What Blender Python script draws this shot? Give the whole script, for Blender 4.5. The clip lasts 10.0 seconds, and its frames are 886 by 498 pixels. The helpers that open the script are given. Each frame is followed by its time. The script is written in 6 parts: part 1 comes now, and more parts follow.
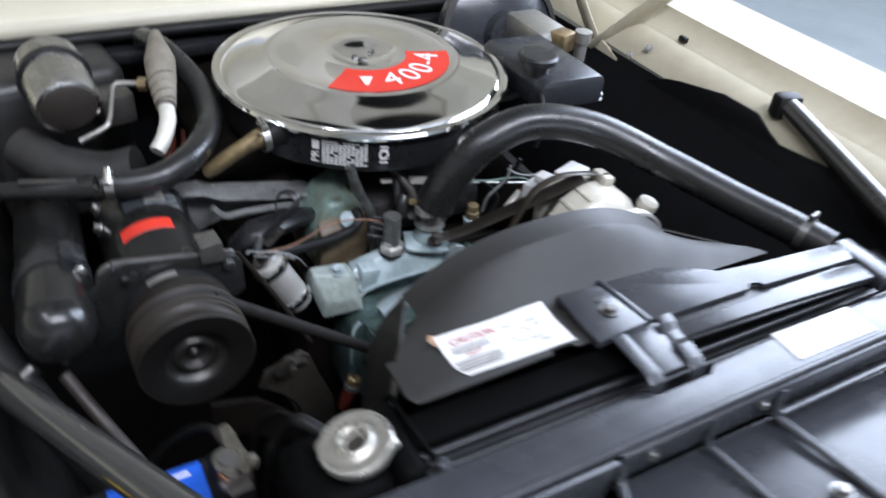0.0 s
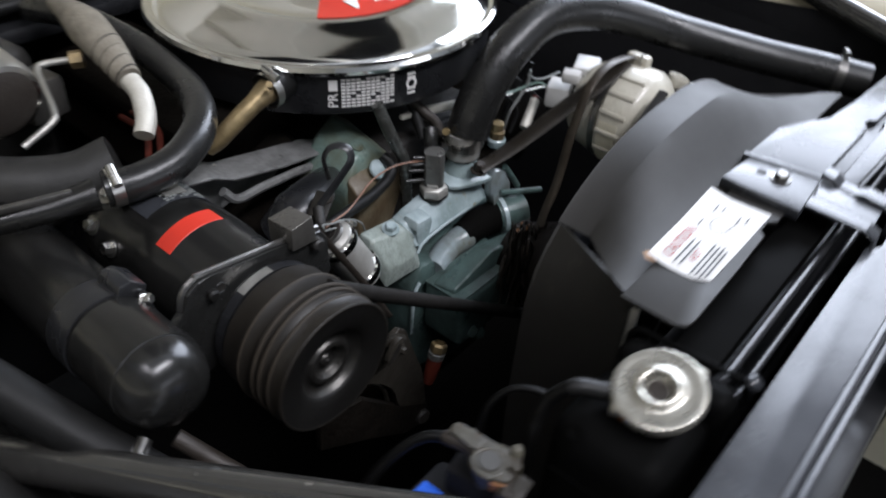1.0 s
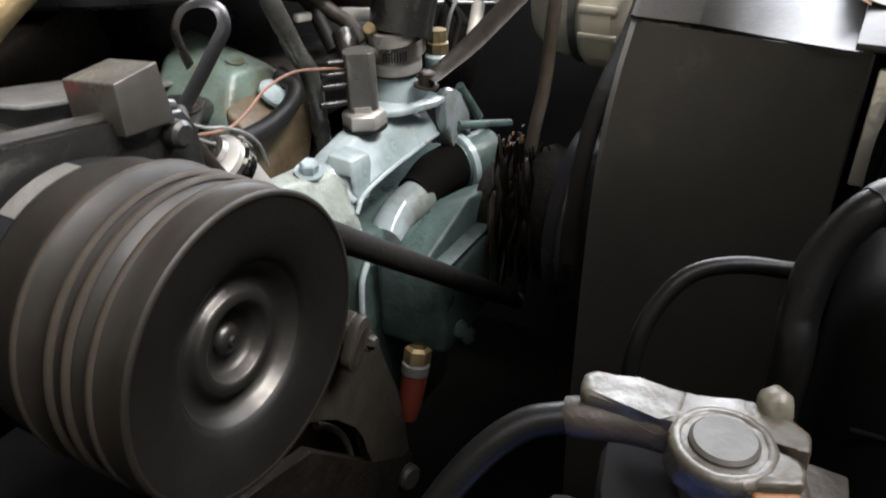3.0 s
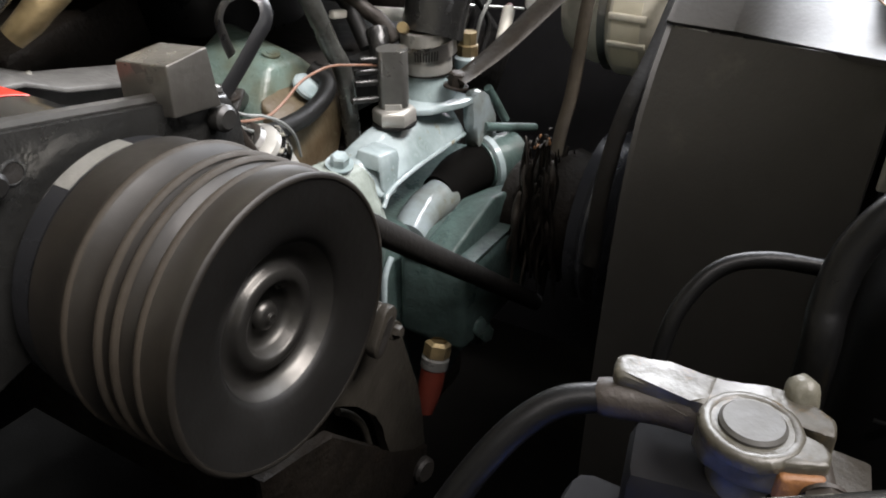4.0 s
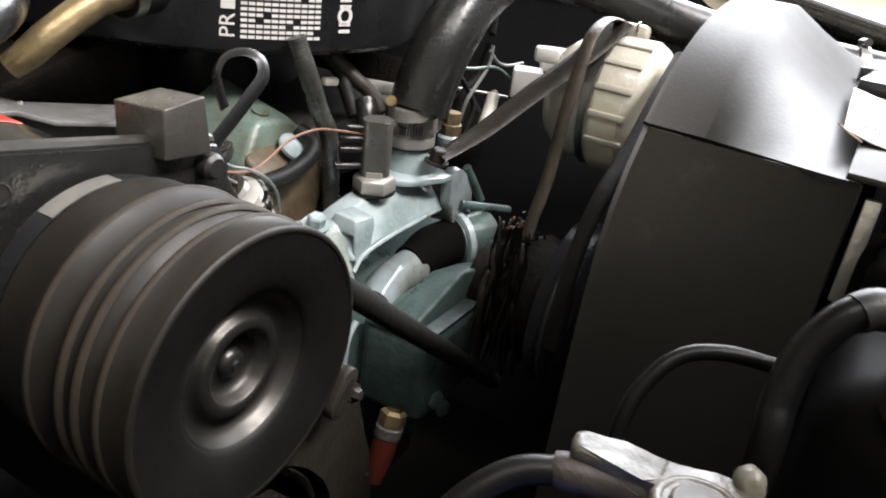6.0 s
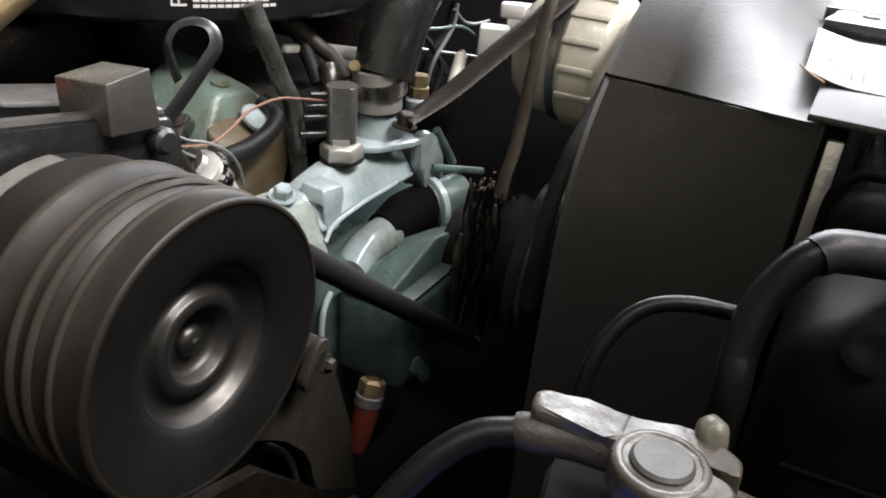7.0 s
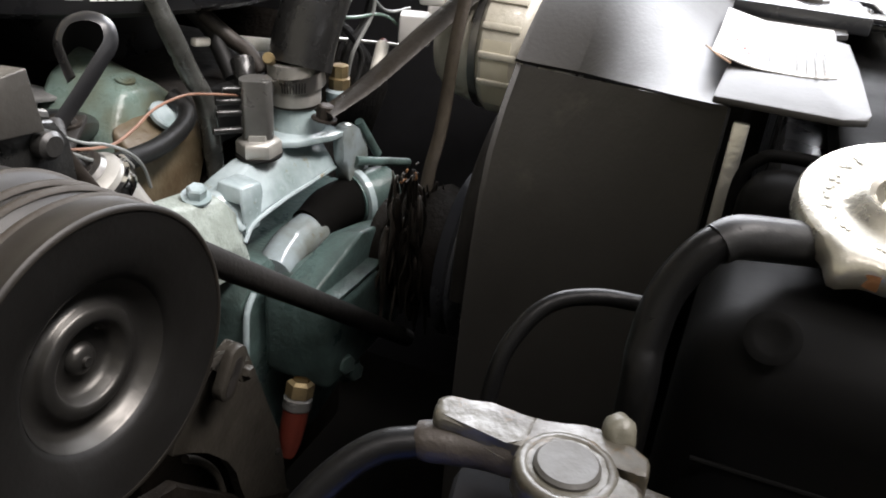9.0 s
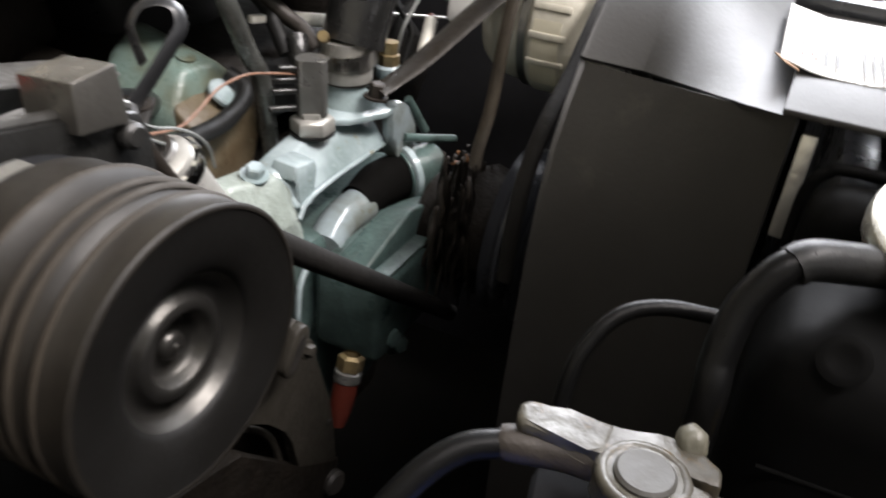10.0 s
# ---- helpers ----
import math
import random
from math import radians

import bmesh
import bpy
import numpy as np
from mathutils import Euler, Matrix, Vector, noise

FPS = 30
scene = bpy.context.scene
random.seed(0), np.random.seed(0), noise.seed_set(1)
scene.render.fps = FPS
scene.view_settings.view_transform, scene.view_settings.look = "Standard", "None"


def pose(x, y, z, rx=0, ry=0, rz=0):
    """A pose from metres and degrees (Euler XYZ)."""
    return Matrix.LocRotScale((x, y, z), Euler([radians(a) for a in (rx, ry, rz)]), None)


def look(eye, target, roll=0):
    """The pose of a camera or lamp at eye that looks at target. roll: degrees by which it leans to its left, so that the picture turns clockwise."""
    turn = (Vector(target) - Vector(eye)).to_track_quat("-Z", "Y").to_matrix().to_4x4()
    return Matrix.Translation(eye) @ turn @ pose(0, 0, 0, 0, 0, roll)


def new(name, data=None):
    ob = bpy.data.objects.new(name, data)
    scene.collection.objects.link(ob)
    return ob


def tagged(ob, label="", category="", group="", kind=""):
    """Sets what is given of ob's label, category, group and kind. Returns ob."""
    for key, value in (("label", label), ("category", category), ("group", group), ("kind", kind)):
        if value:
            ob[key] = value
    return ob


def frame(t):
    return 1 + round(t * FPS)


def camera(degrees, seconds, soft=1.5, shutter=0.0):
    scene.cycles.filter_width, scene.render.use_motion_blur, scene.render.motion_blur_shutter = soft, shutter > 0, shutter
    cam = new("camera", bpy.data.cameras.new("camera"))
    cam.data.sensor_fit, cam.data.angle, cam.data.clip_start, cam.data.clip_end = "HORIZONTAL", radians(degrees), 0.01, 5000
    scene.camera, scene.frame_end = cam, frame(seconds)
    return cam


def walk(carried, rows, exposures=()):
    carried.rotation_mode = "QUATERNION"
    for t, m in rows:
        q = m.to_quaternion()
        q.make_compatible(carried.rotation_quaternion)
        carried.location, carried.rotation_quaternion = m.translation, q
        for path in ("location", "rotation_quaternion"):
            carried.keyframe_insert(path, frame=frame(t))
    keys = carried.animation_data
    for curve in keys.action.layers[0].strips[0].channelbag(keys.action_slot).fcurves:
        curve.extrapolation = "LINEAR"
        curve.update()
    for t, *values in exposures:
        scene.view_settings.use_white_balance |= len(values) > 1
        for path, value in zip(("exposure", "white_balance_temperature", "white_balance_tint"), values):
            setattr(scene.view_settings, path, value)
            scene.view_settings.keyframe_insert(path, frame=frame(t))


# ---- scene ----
cam = camera(59.5, 10.0, soft=1.8, shutter=0.8)
UNIT = 1.12  # metres in one unit of the drawing below
METRES, EYE, TILT, LEAN, TURN = 0.77 * UNIT, 1.32 * UNIT, -37.0, -5.0, -28.5
ROWS = [
    (0.0, 0.0, 0.0, 0.0, -0.0, 0.0, 0.0),
    (0.2, -0.0665, 0.0365, 0.0029, -1.92, 0.96, 3.68),
    (0.3, -0.1078, 0.0614, 0.0043, -4.98, 1.52, 5.75),
    (0.5, -0.1873, 0.1135, 0.007, -8.77, -1.44, 9.24),
    (0.7, -0.2525, 0.1471, 0.0176, -11.29, -4.58, 11.17),
    (1.0, -0.3508, 0.1937, 0.0163, -15.95, -5.35, 13.93),
    (1.2, -0.4063, 0.2615, 0.0116, -19.96, -6.57, 16.98),
    (1.5, -0.4456, 0.3642, -0.0379, -19.92, -6.07, 18.66),
    (1.7, -0.4203, 0.4204, -0.0729, -19.64, -5.97, 22.38),
    (2.0, -0.3865, 0.4944, -0.076, -21.24, -2.79, 23.51),
    (2.2, -0.3781, 0.5245, -0.0786, -22.65, -1.07, 22.27),
    (2.5, -0.3601, 0.5577, -0.1001, -21.95, 0.12, 23.9),
    (2.7, -0.3453, 0.5742, -0.1184, -23.54, -0.19, 24.25),
    (3.0, -0.3428, 0.5809, -0.1218, -24.72, -0.66, 23.44),
    (3.2, -0.3469, 0.5827, -0.1236, -24.31, -1.3, 22.82),
    (4.3, -0.3621, 0.5744, -0.1252, -23.63, 0.79, 20.51),
    (4.5, -0.3637, 0.5732, -0.1244, -23.47, 1.02, 20.35),
    (5.0, -0.3605, 0.5732, -0.1257, -23.36, 1.1, 20.91),
    (5.5, -0.3591, 0.5735, -0.1282, -24.44, 0.86, 20.47),
    (5.8, -0.3677, 0.5703, -0.1243, -24.98, 3.11, 18.73),
    (6.0, -0.3684, 0.5707, -0.1284, -26.99, 4.86, 15.29),
    (6.2, -0.3623, 0.5706, -0.1299, -27.01, 3.42, 17.05),
    (7.3, -0.3542, 0.5727, -0.1329, -27.95, 1.88, 18.34),
    (7.5, -0.3536, 0.573, -0.133, -28.75, 1.74, 18.02),
    (8.0, -0.3475, 0.5745, -0.1353, -30.33, 0.93, 18.47),
    (8.5, -0.3356, 0.5743, -0.1379, -32.88, -0.29, 19.07),
    (9.0, -0.3331, 0.5755, -0.1338, -32.01, -0.19, 20.95),
    (9.5, -0.3367, 0.5867, -0.1269, -32.55, -2.59, 20.18),
    (10.0, -0.3517, 0.5706, -0.1097, -30.12, -2.56, 19.5),
]
BASE = pose(-0.395 * UNIT, -0.327 * UNIT, EYE, TILT, LEAN, TURN)
walk(cam, [(t, BASE @ pose(METRES * x, METRES * y, METRES * z, 90 + pitch, roll, yaw)) for t, x, y, z, yaw, pitch, roll in ROWS],
     exposures=[(0.0, -0.17, 6000, 17), (1.0, -0.50, 6350, 17), (1.5, 0.06, 6750, 17), (2.0, 0.40, 6900, 17), (3.0, 0.52, 7000, 17), (6.0, 0.52, 7100, 17), (7.5, 0.36, 7100, 18), (8.2, 0.36, 7100, 18), (9.2, 0.50, 7100, 18), (10.0, 0.50, 7100, 18)])

# ---- world and light ----
world = bpy.data.worlds.new("world")
world.use_nodes = True
scene.world = world
world.node_tree.nodes["Background"].inputs[0].default_value = (0.75, 0.85, 1.0, 1)
world.node_tree.nodes["Background"].inputs[1].default_value = 0.014


def area_lamp(name, eye, target, sx, sy, power, colour):
    d = bpy.data.lights.new(name, "AREA")
    d.shape, d.size, d.size_y, d.energy, d.color = "RECTANGLE", sx, sy, power, colour
    ob = new(name, d)
    ob.matrix_world = look(eye, target)
    return ob


area_lamp("window_daylight", (4.7, 1.1, 3.85), (0.0, 0.3, 1.0), 5.4, 3.7, 960, (0.80, 0.90, 1.0))
area_lamp("ceiling_lamp_light", (0.1, -2.3, 4.9), (0.0, 0.33, 0.85), 3.4, 0.7, 285, (0.95, 0.98, 1.0))
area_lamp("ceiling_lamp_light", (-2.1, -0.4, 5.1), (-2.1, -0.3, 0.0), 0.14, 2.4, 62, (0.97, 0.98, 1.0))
area_lamp("garage_door_daylight", (0.5, -6.0, 1.25), (0.0, 0.5, 1.3), 4.5, 2.1, 110, (0.88, 0.94, 1.0))


# ---- mesh helpers ----
WHERE = {}


def thing(name, at, label, category, group="", kind=""):
    ob = new(name)
    ob.location = Vector(at) * UNIT
    ob.empty_display_size = 0.02
    WHERE[ob.name] = Vector(at) * UNIT
    return tagged(ob, label, category, group, kind)


def part(name, bm, material, parent=None, label="", sharp=38):
    bmesh.ops.recalc_face_normals(bm, faces=bm.faces)
    bmesh.ops.scale(bm, verts=bm.verts, vec=(UNIT, UNIT, UNIT))
    for f in bm.faces:
        f.smooth = True
    for e in bm.edges:
        if len(e.link_faces) == 2 and e.calc_face_angle(0.0) > radians(sharp):
            e.smooth = False
    lo = Vector((min(v.co.x for v in bm.verts), min(v.co.y for v in bm.verts), min(v.co.z for v in bm.verts)))
    hi = Vector((max(v.co.x for v in bm.verts), max(v.co.y for v in bm.verts), max(v.co.z for v in bm.verts)))
    mid = (lo + hi) / 2
    bmesh.ops.translate(bm, verts=bm.verts, vec=-mid)
    me = bpy.data.meshes.new(name)
    bm.to_mesh(me)
    bm.free()
    me.materials.append(material)
    ob = new(name, me)
    WHERE[ob.name] = mid
    ob.location = mid - (WHERE[parent.name] if parent else Vector())
    ob.parent = parent
    return tagged(ob, label)


def frame_of(d):
    d = Vector(d).normalized()
    x = Vector((1, 0, 0)) if abs(d.x) < 0.9 else Vector((0, 0, 1))
    x = (x - d * x.dot(d)).normalized()
    return Matrix((x, d.cross(x), d)).transposed().to_4x4()


def box(c, s, rot=(0, 0, 0), bevel=0.0, seg=2, bm=None):
    bm = bm or bmesh.new()
    m = pose(*c, *rot) @ Matrix.Diagonal((*s, 1))
    geo = bmesh.ops.create_cube(bm, size=1.0, matrix=m)
    if bevel:
        edges = list({e for v in geo["verts"] for e in v.link_edges})
        bmesh.ops.bevel(bm, geom=edges, offset=bevel, segments=seg, profile=0.5, affect="EDGES")
    return bm


def lathe(profile, at, axis=(0, 0, 1), seg=40, bm=None, start=0.0, sweep=360.0):
    """Turns (radius, height) pairs about an axis."""
    bm = bm or bmesh.new()
    m = Matrix.Translation(at) @ frame_of(axis)
    full = sweep >= 360
    n = seg if full else seg + 1
    rings = []
    for r, h in profile:
        if r < 1e-6:
            rings.append([bm.verts.new(m @ Vector((0, 0, h)))])
        else:
            rings.append([bm.verts.new(m @ Vector((r * math.cos(radians(start + sweep * k / seg)), r * math.sin(radians(start + sweep * k / seg)), h))) for k in range(n)])
    for a, b in zip(rings, rings[1:]):
        for k in range(seg):
            k2 = (k + 1) % n
            quad = [a[k % len(a)], a[k2 % len(a)], b[k2 % len(b)], b[k % len(b)]]
            quad = list(dict.fromkeys(quad))
            if len(quad) > 2:
                bm.faces.new(quad)
    return bm


def disc(r, h, at, axis=(0, 0, 1), seg=32, bevel=0.0, bm=None):
    """A solid cylinder from at along axis with softened rims."""
    b = bevel
    prof = [(0, 0), (r - b, 0), (r, b), (r, h - b), (r - b, h), (0, h)] if b else [(0, 0), (r, 0), (r, h), (0, h)]
    return lathe(prof, at, axis, seg, bm)


def spline(points, n=10):
    pts = [Vector(p) for p in points]
    if len(pts) < 3:
        return [pts[0].lerp(pts[-1], k / n) for k in range(n + 1)]
    ext = [2 * pts[0] - pts[1]] + pts + [2 * pts[-1] - pts[-2]]
    out = []
    for i in range(1, len(ext) - 2):
        p0, p1, p2, p3 = ext[i - 1:i + 3]
        for k in range(n):
            t = k / n
            out.append(0.5 * (2 * p1 + (p2 - p0) * t + (2 * p0 - 5 * p1 + 4 * p2 - p3) * t * t + (3 * p1 - p0 - 3 * p2 + p3) * t ** 3))
    return out + [pts[-1]]


def tube(points, r, seg=14, n=10, bm=None, flat=1.0, up=(0, 0, 1), wall=0.0):
    """A round (or flattened) tube along a smooth line; r may be one radius or one for each point."""
    bm = bm or bmesh.new()
    line = spline(points, n)
    rs = [r] * len(line) if isinstance(r, (int, float)) else [
        float(np.interp(k / (len(line) - 1) * (len(points) - 1), range(len(points)), r)) for k in range(len(line))]
    side = None
    rings = []
    for k, p in enumerate(line):
        d = (line[min(k + 1, len(line) - 1)] - line[max(k - 1, 0)]).normalized()
        if side is None:
            side = d.cross(Vector(up))
            if side.length < 1e-3:
                side = d.cross(Vector((1, 0, 0)))
        side = (side - d * side.dot(d)).normalized()
        other = d.cross(side)
        rings.append([bm.verts.new(p + rs[k] * (math.cos(a) * side + flat * math.sin(a) * other)) for a in (2 * math.pi * j / seg for j in range(seg))])
    for a, b in zip(rings, rings[1:]):
        for j in range(seg):
            bm.faces.new([a[j], a[(j + 1) % seg], b[(j + 1) % seg], b[j]])
    bm.faces.new(rings[0]), bm.faces.new(rings[-1])
    return bm


def prism(poly, origin, u, v, depth, bevel=0.0, bm=None):
    """A flat outline (pairs along u and v) given a depth along u x v."""
    bm = bm or bmesh.new()
    o, u, v = Vector(origin), Vector(u).normalized(), Vector(v).normalized()
    w = u.cross(v)
    low = [bm.verts.new(o + a * u + b * v) for a, b in poly]
    high = [bm.verts.new(o + a * u + b * v + depth * w) for a, b in poly]
    faces = [bm.faces.new(low), bm.faces.new(high)]
    for k in range(len(poly)):
        k2 = (k + 1) % len(poly)
        faces.append(bm.faces.new([low[k], low[k2], high[k2], high[k]]))
    if bevel:
        bmesh.ops.bevel(bm, geom=list({e for f in faces for e in f.edges}), offset=bevel, segments=2, profile=0.5, affect="EDGES")
    return bm


def loft(rows, bevel=0.0):
    """A closed casting between sections of equal point counts, capped at both ends."""
    bm = bmesh.new()
    rings = [[bm.verts.new(p) for p in row] for row in rows]
    for a, b in zip(rings, rings[1:]):
        for k in range(len(a)):
            k2 = (k + 1) % len(a)
            bm.faces.new([a[k], a[k2], b[k2], b[k]])
    bm.faces.new(rings[0]), bm.faces.new(rings[-1])
    if bevel:
        bmesh.ops.recalc_face_normals(bm, faces=bm.faces)
        edges = [e for e in bm.edges if e.calc_face_angle(0.0) > radians(14)]
        bmesh.ops.bevel(bm, geom=edges, offset=bevel, segments=3, profile=0.5, affect="EDGES")
    return bm


def strip(points, width, thick, bm=None):
    """A flat steel strip bent along its run in the y-z plane, its width along x."""
    rows = []
    for k, (x, y, z) in enumerate(points):
        p, q = points[max(k - 1, 0)], points[min(k + 1, len(points) - 1)]
        n = Vector((0, -(q[2] - p[2]), q[1] - p[1])).normalized() * thick
        if n.z < 0 or (abs(n.z) < 1e-4 and n.y > 0):
            n = -n
        rows.append([(x - width / 2, y, z), (x + width / 2, y, z), (x + width / 2, y + n.y, z + n.z), (x - width / 2, y + n.y, z + n.z)])
    return loft(rows, 0.0005)


def sweep(section, path, bm=None, closed=False):
    """Carries a section of (x, z) pairs along y from path[0] to path[1] in steps; a shift may be given for each step."""
    bm = bm or bmesh.new()
    rows = []
    for y, dx, dz in path:
        rows.append([bm.verts.new((x + dx, y, z + dz)) for x, z in section])
    for a, b in zip(rows, rows[1:]):
        for k in range(len(section) - 1):
            bm.faces.new([a[k], a[k + 1], b[k + 1], b[k]])
    return bm


def solid(bm, thick):
    bmesh.ops.recalc_face_normals(bm, faces=bm.faces)
    bmesh.ops.solidify(bm, geom=list(bm.faces), thickness=thick)
    return bm


def hexbolt(at, axis, r=0.007, h=0.006, washer=True, bm=None):
    bm = lathe([(0, 0), (r * 1.5, 0), (r * 1.5, 0.0015), (0, 0.0015)] if washer else [(0, 0), (r, 0), (r, 0.001), (0, 0.001)], at, axis, 20, bm)
    a = Vector(axis).normalized()
    return lathe([(0, 0.001), (r, 0.001), (r, h - 0.001), (r * 0.8, h), (0, h)], Vector(at), a, 6, bm)


# ---- materials ----
def surface(name, base, rough=0.5, metal=0.0, dark=None, spots=None, grain=60.0, blotch=9.0, amount=0.5, spot_amount=0.0, bump=0.15, bump_scale=220.0, rough_vary=0.15, coat=0.0, gloss=0.5):
    """A painted, cast or rubber surface: two scales of colour variation, stains of their own colour, uneven gloss and fine relief."""
    m = bpy.data.materials.new(name)
    m.use_nodes = True
    nt = m.node_tree
    n, l = nt.nodes, nt.links
    b = n["Principled BSDF"]
    tc = n.new("ShaderNodeTexCoord")

    def tex(scale, detail=4.0, rough_=0.6):
        t = n.new("ShaderNodeTexNoise")
        t.inputs["Scale"].default_value, t.inputs["Detail"].default_value, t.inputs["Roughness"].default_value = scale, detail, rough_
        l.new(tc.outputs["Object"], t.inputs["Vector"])
        return t

    def ramp(src, lo, hi):
        r = n.new("ShaderNodeMapRange")
        r.inputs["From Min"].default_value, r.inputs["From Max"].default_value = lo, hi
        l.new(src, r.inputs["Value"])
        return r.outputs["Result"]

    def mix(fac, a, c):
        x = n.new("ShaderNodeMix")
        x.data_type = "RGBA"
        l.new(fac, x.inputs["Factor"])
        for sock, val in ((x.inputs["A"], a), (x.inputs["B"], c)):
            if isinstance(val, tuple):
                sock.default_value = (*val, 1)
            else:
                l.new(val, sock)
        return x.outputs["Result"]

    dark = dark or tuple(v * 0.55 for v in base)
    fine, broad = tex(grain), tex(blotch, 6.0, 0.65)
    col = mix(ramp(fine.outputs["Fac"], 0.35, 0.35 + 0.5 / max(amount, 0.05)), base, dark)
    col = mix(ramp(broad.outputs["Fac"], 0.45, 0.45 + 0.3 / max(amount, 0.05)), col, dark)
    if spots:
        third = tex(blotch * 2.3, 8.0, 0.7)
        col = mix(ramp(third.outputs["Fac"], 0.72 - spot_amount * 0.35, 0.80 - spot_amount * 0.25), col, spots)
    l.new(col, b.inputs["Base Color"])
    b.inputs["Metallic"].default_value = metal
    rr = n.new("ShaderNodeMapRange")
    rr.inputs["From Min"].default_value, rr.inputs["From Max"].default_value = 0.3, 0.7
    rr.inputs["To Min"].default_value, rr.inputs["To Max"].default_value = max(0.03, rough - rough_vary), min(1.0, rough + rough_vary)
    l.new(broad.outputs["Fac"], rr.inputs["Value"])
    l.new(rr.outputs["Result"], b.inputs["Roughness"])
    b.inputs["Coat Weight"].default_value = coat
    b.inputs["Specular IOR Level"].default_value = gloss
    if bump:
        bt = tex(bump_scale, 3.0)
        bp = n.new("ShaderNodeBump")
        bp.inputs["Strength"].default_value, bp.inputs["Distance"].default_value = bump, 0.002
        l.new(bt.outputs["Fac"], bp.inputs["Height"])
        l.new(bp.outputs["Normal"], b.inputs["Normal"])
    return m


CREAM = surface("cream_body_paint", (0.72, 0.68, 0.54), 0.25, dark=(0.60, 0.55, 0.42), grain=12, blotch=3, amount=0.35, bump=0.02, rough_vary=0.06, coat=0.4)
# cream darkened to hold the shade of the inward-facing gutter
CREAM_SHADED = surface("cream_paint_shaded", (0.46, 0.42, 0.31), 0.45, dark=(0.31, 0.275, 0.19), spots=(0.12, 0.09, 0.06), grain=20, blotch=5, amount=0.5, spot_amount=0.1, bump=0.05)
HOOD_PAINT = surface("off_white_hood_paint", (0.62, 0.60, 0.53), 0.4, dark=(0.42, 0.41, 0.36), grain=12, blotch=4, amount=0.5, bump=0.03)
BLACK_SATIN = surface("satin_black_steel", (0.016, 0.0165, 0.018), 0.32, dark=(0.009, 0.009, 0.0095), spots=(0.07, 0.065, 0.06), grain=70, blotch=11, spot_amount=0.06, bump=0.06, rough_vary=0.12)
BLACK_PANEL = surface("satin_black_panel", (0.034, 0.036, 0.041), 0.25, dark=(0.018, 0.0195, 0.022), spots=(0.11, 0.11, 0.11), grain=40, blotch=7, spot_amount=0.10, bump=0.07, rough_vary=0.14)
BLACK_GLOSS = surface("gloss_black_paint", (0.0115, 0.0113, 0.0106), 0.24, dark=(0.0075, 0.0074, 0.0069), spots=(0.055, 0.051, 0.045), grain=60, blotch=10, spot_amount=0.08, bump=0.04, rough_vary=0.06)
BRACE_PAINT = surface("chipped_gloss_black_bar_paint", (0.034, 0.033, 0.030), 0.19, dark=(0.016, 0.0155, 0.0145), spots=(0.22, 0.205, 0.18), grain=120, blotch=34, spot_amount=0.20, bump=0.035, rough_vary=0.08, coat=1.0)
BLACK_PLASTIC = surface("matt_black_plastic", (0.0200, 0.0188, 0.0168), 0.52, dark=(0.013, 0.0122, 0.0108), spots=(0.038, 0.035, 0.029), grain=90, blotch=6, spot_amount=0.18, bump=0.07, bump_scale=400, rough_vary=0.08, gloss=0.36)
RUBBER = surface("black_rubber", (0.0085, 0.0085, 0.0082), 0.50, dark=(0.0055, 0.0055, 0.0053), spots=(0.045, 0.042, 0.036), grain=90, blotch=14, spot_amount=0.08, bump=0.12, gloss=0.25)
HOSE = surface("worn_black_rubber_hose", (0.016, 0.016, 0.0155), 0.29, dark=(0.0085, 0.0085, 0.0083), spots=(0.075, 0.070, 0.060), grain=90, blotch=20, spot_amount=0.15, bump=0.18, rough_vary=0.10)
GRIME = surface("greasy_black_grime", (0.008, 0.007, 0.006), 0.60, dark=(0.014, 0.010, 0.007), spots=(0.06, 0.030, 0.012), grain=90, blotch=26, spot_amount=0.22, bump=0.6, bump_scale=120)
# caked grease; also the shade colour of the deep engine parts
GREASE_SHADE = surface("caked_grease_and_shade", (0.0050, 0.0039, 0.0028), 0.65, dark=(0.009, 0.006, 0.0035), spots=(0.050, 0.024, 0.009), grain=60, blotch=34, spot_amount=0.16, bump=0.8, bump_scale=160, gloss=0.15)
BRACKET_GREY = surface("scuffed_grey_black_sheet_steel", (0.20, 0.20, 0.195), 0.40, dark=(0.085, 0.085, 0.083), spots=(0.022, 0.021, 0.020), grain=90, blotch=26, amount=0.9, spot_amount=0.30, bump=0.25, rough_vary=0.15)
RUSTY = surface("rusty_dark_steel", (0.030, 0.024, 0.019), 0.55, 0.2, dark=(0.018, 0.013, 0.010), spots=(0.11, 0.055, 0.025), grain=80, blotch=18, spot_amount=0.22, bump=0.3)
TEAL = surface("pale_teal_engine_enamel", (0.405, 0.480, 0.500), 0.18, dark=(0.170, 0.228, 0.225), spots=(0.19, 0.155, 0.080), grain=26, blotch=17, amount=1.0, spot_amount=0.30, bump=0.30, bump_scale=130, coat=0.45)
TEAL_EAR = surface("pale_granular_casting_paint", (0.34, 0.385, 0.355), 0.32, dark=(0.20, 0.235, 0.205), spots=(0.15, 0.12, 0.06), grain=90, blotch=24, amount=0.95, spot_amount=0.24, bump=0.5, bump_scale=300)
TEAL_PIPE = surface("tan_stained_teal_pipe_enamel", (0.24, 0.29, 0.305), 0.13, dark=(0.115, 0.120, 0.098), spots=(0.11, 0.080, 0.040), grain=26, blotch=30, amount=1.0, spot_amount=0.34, bump=0.15, bump_scale=130, coat=0.6)
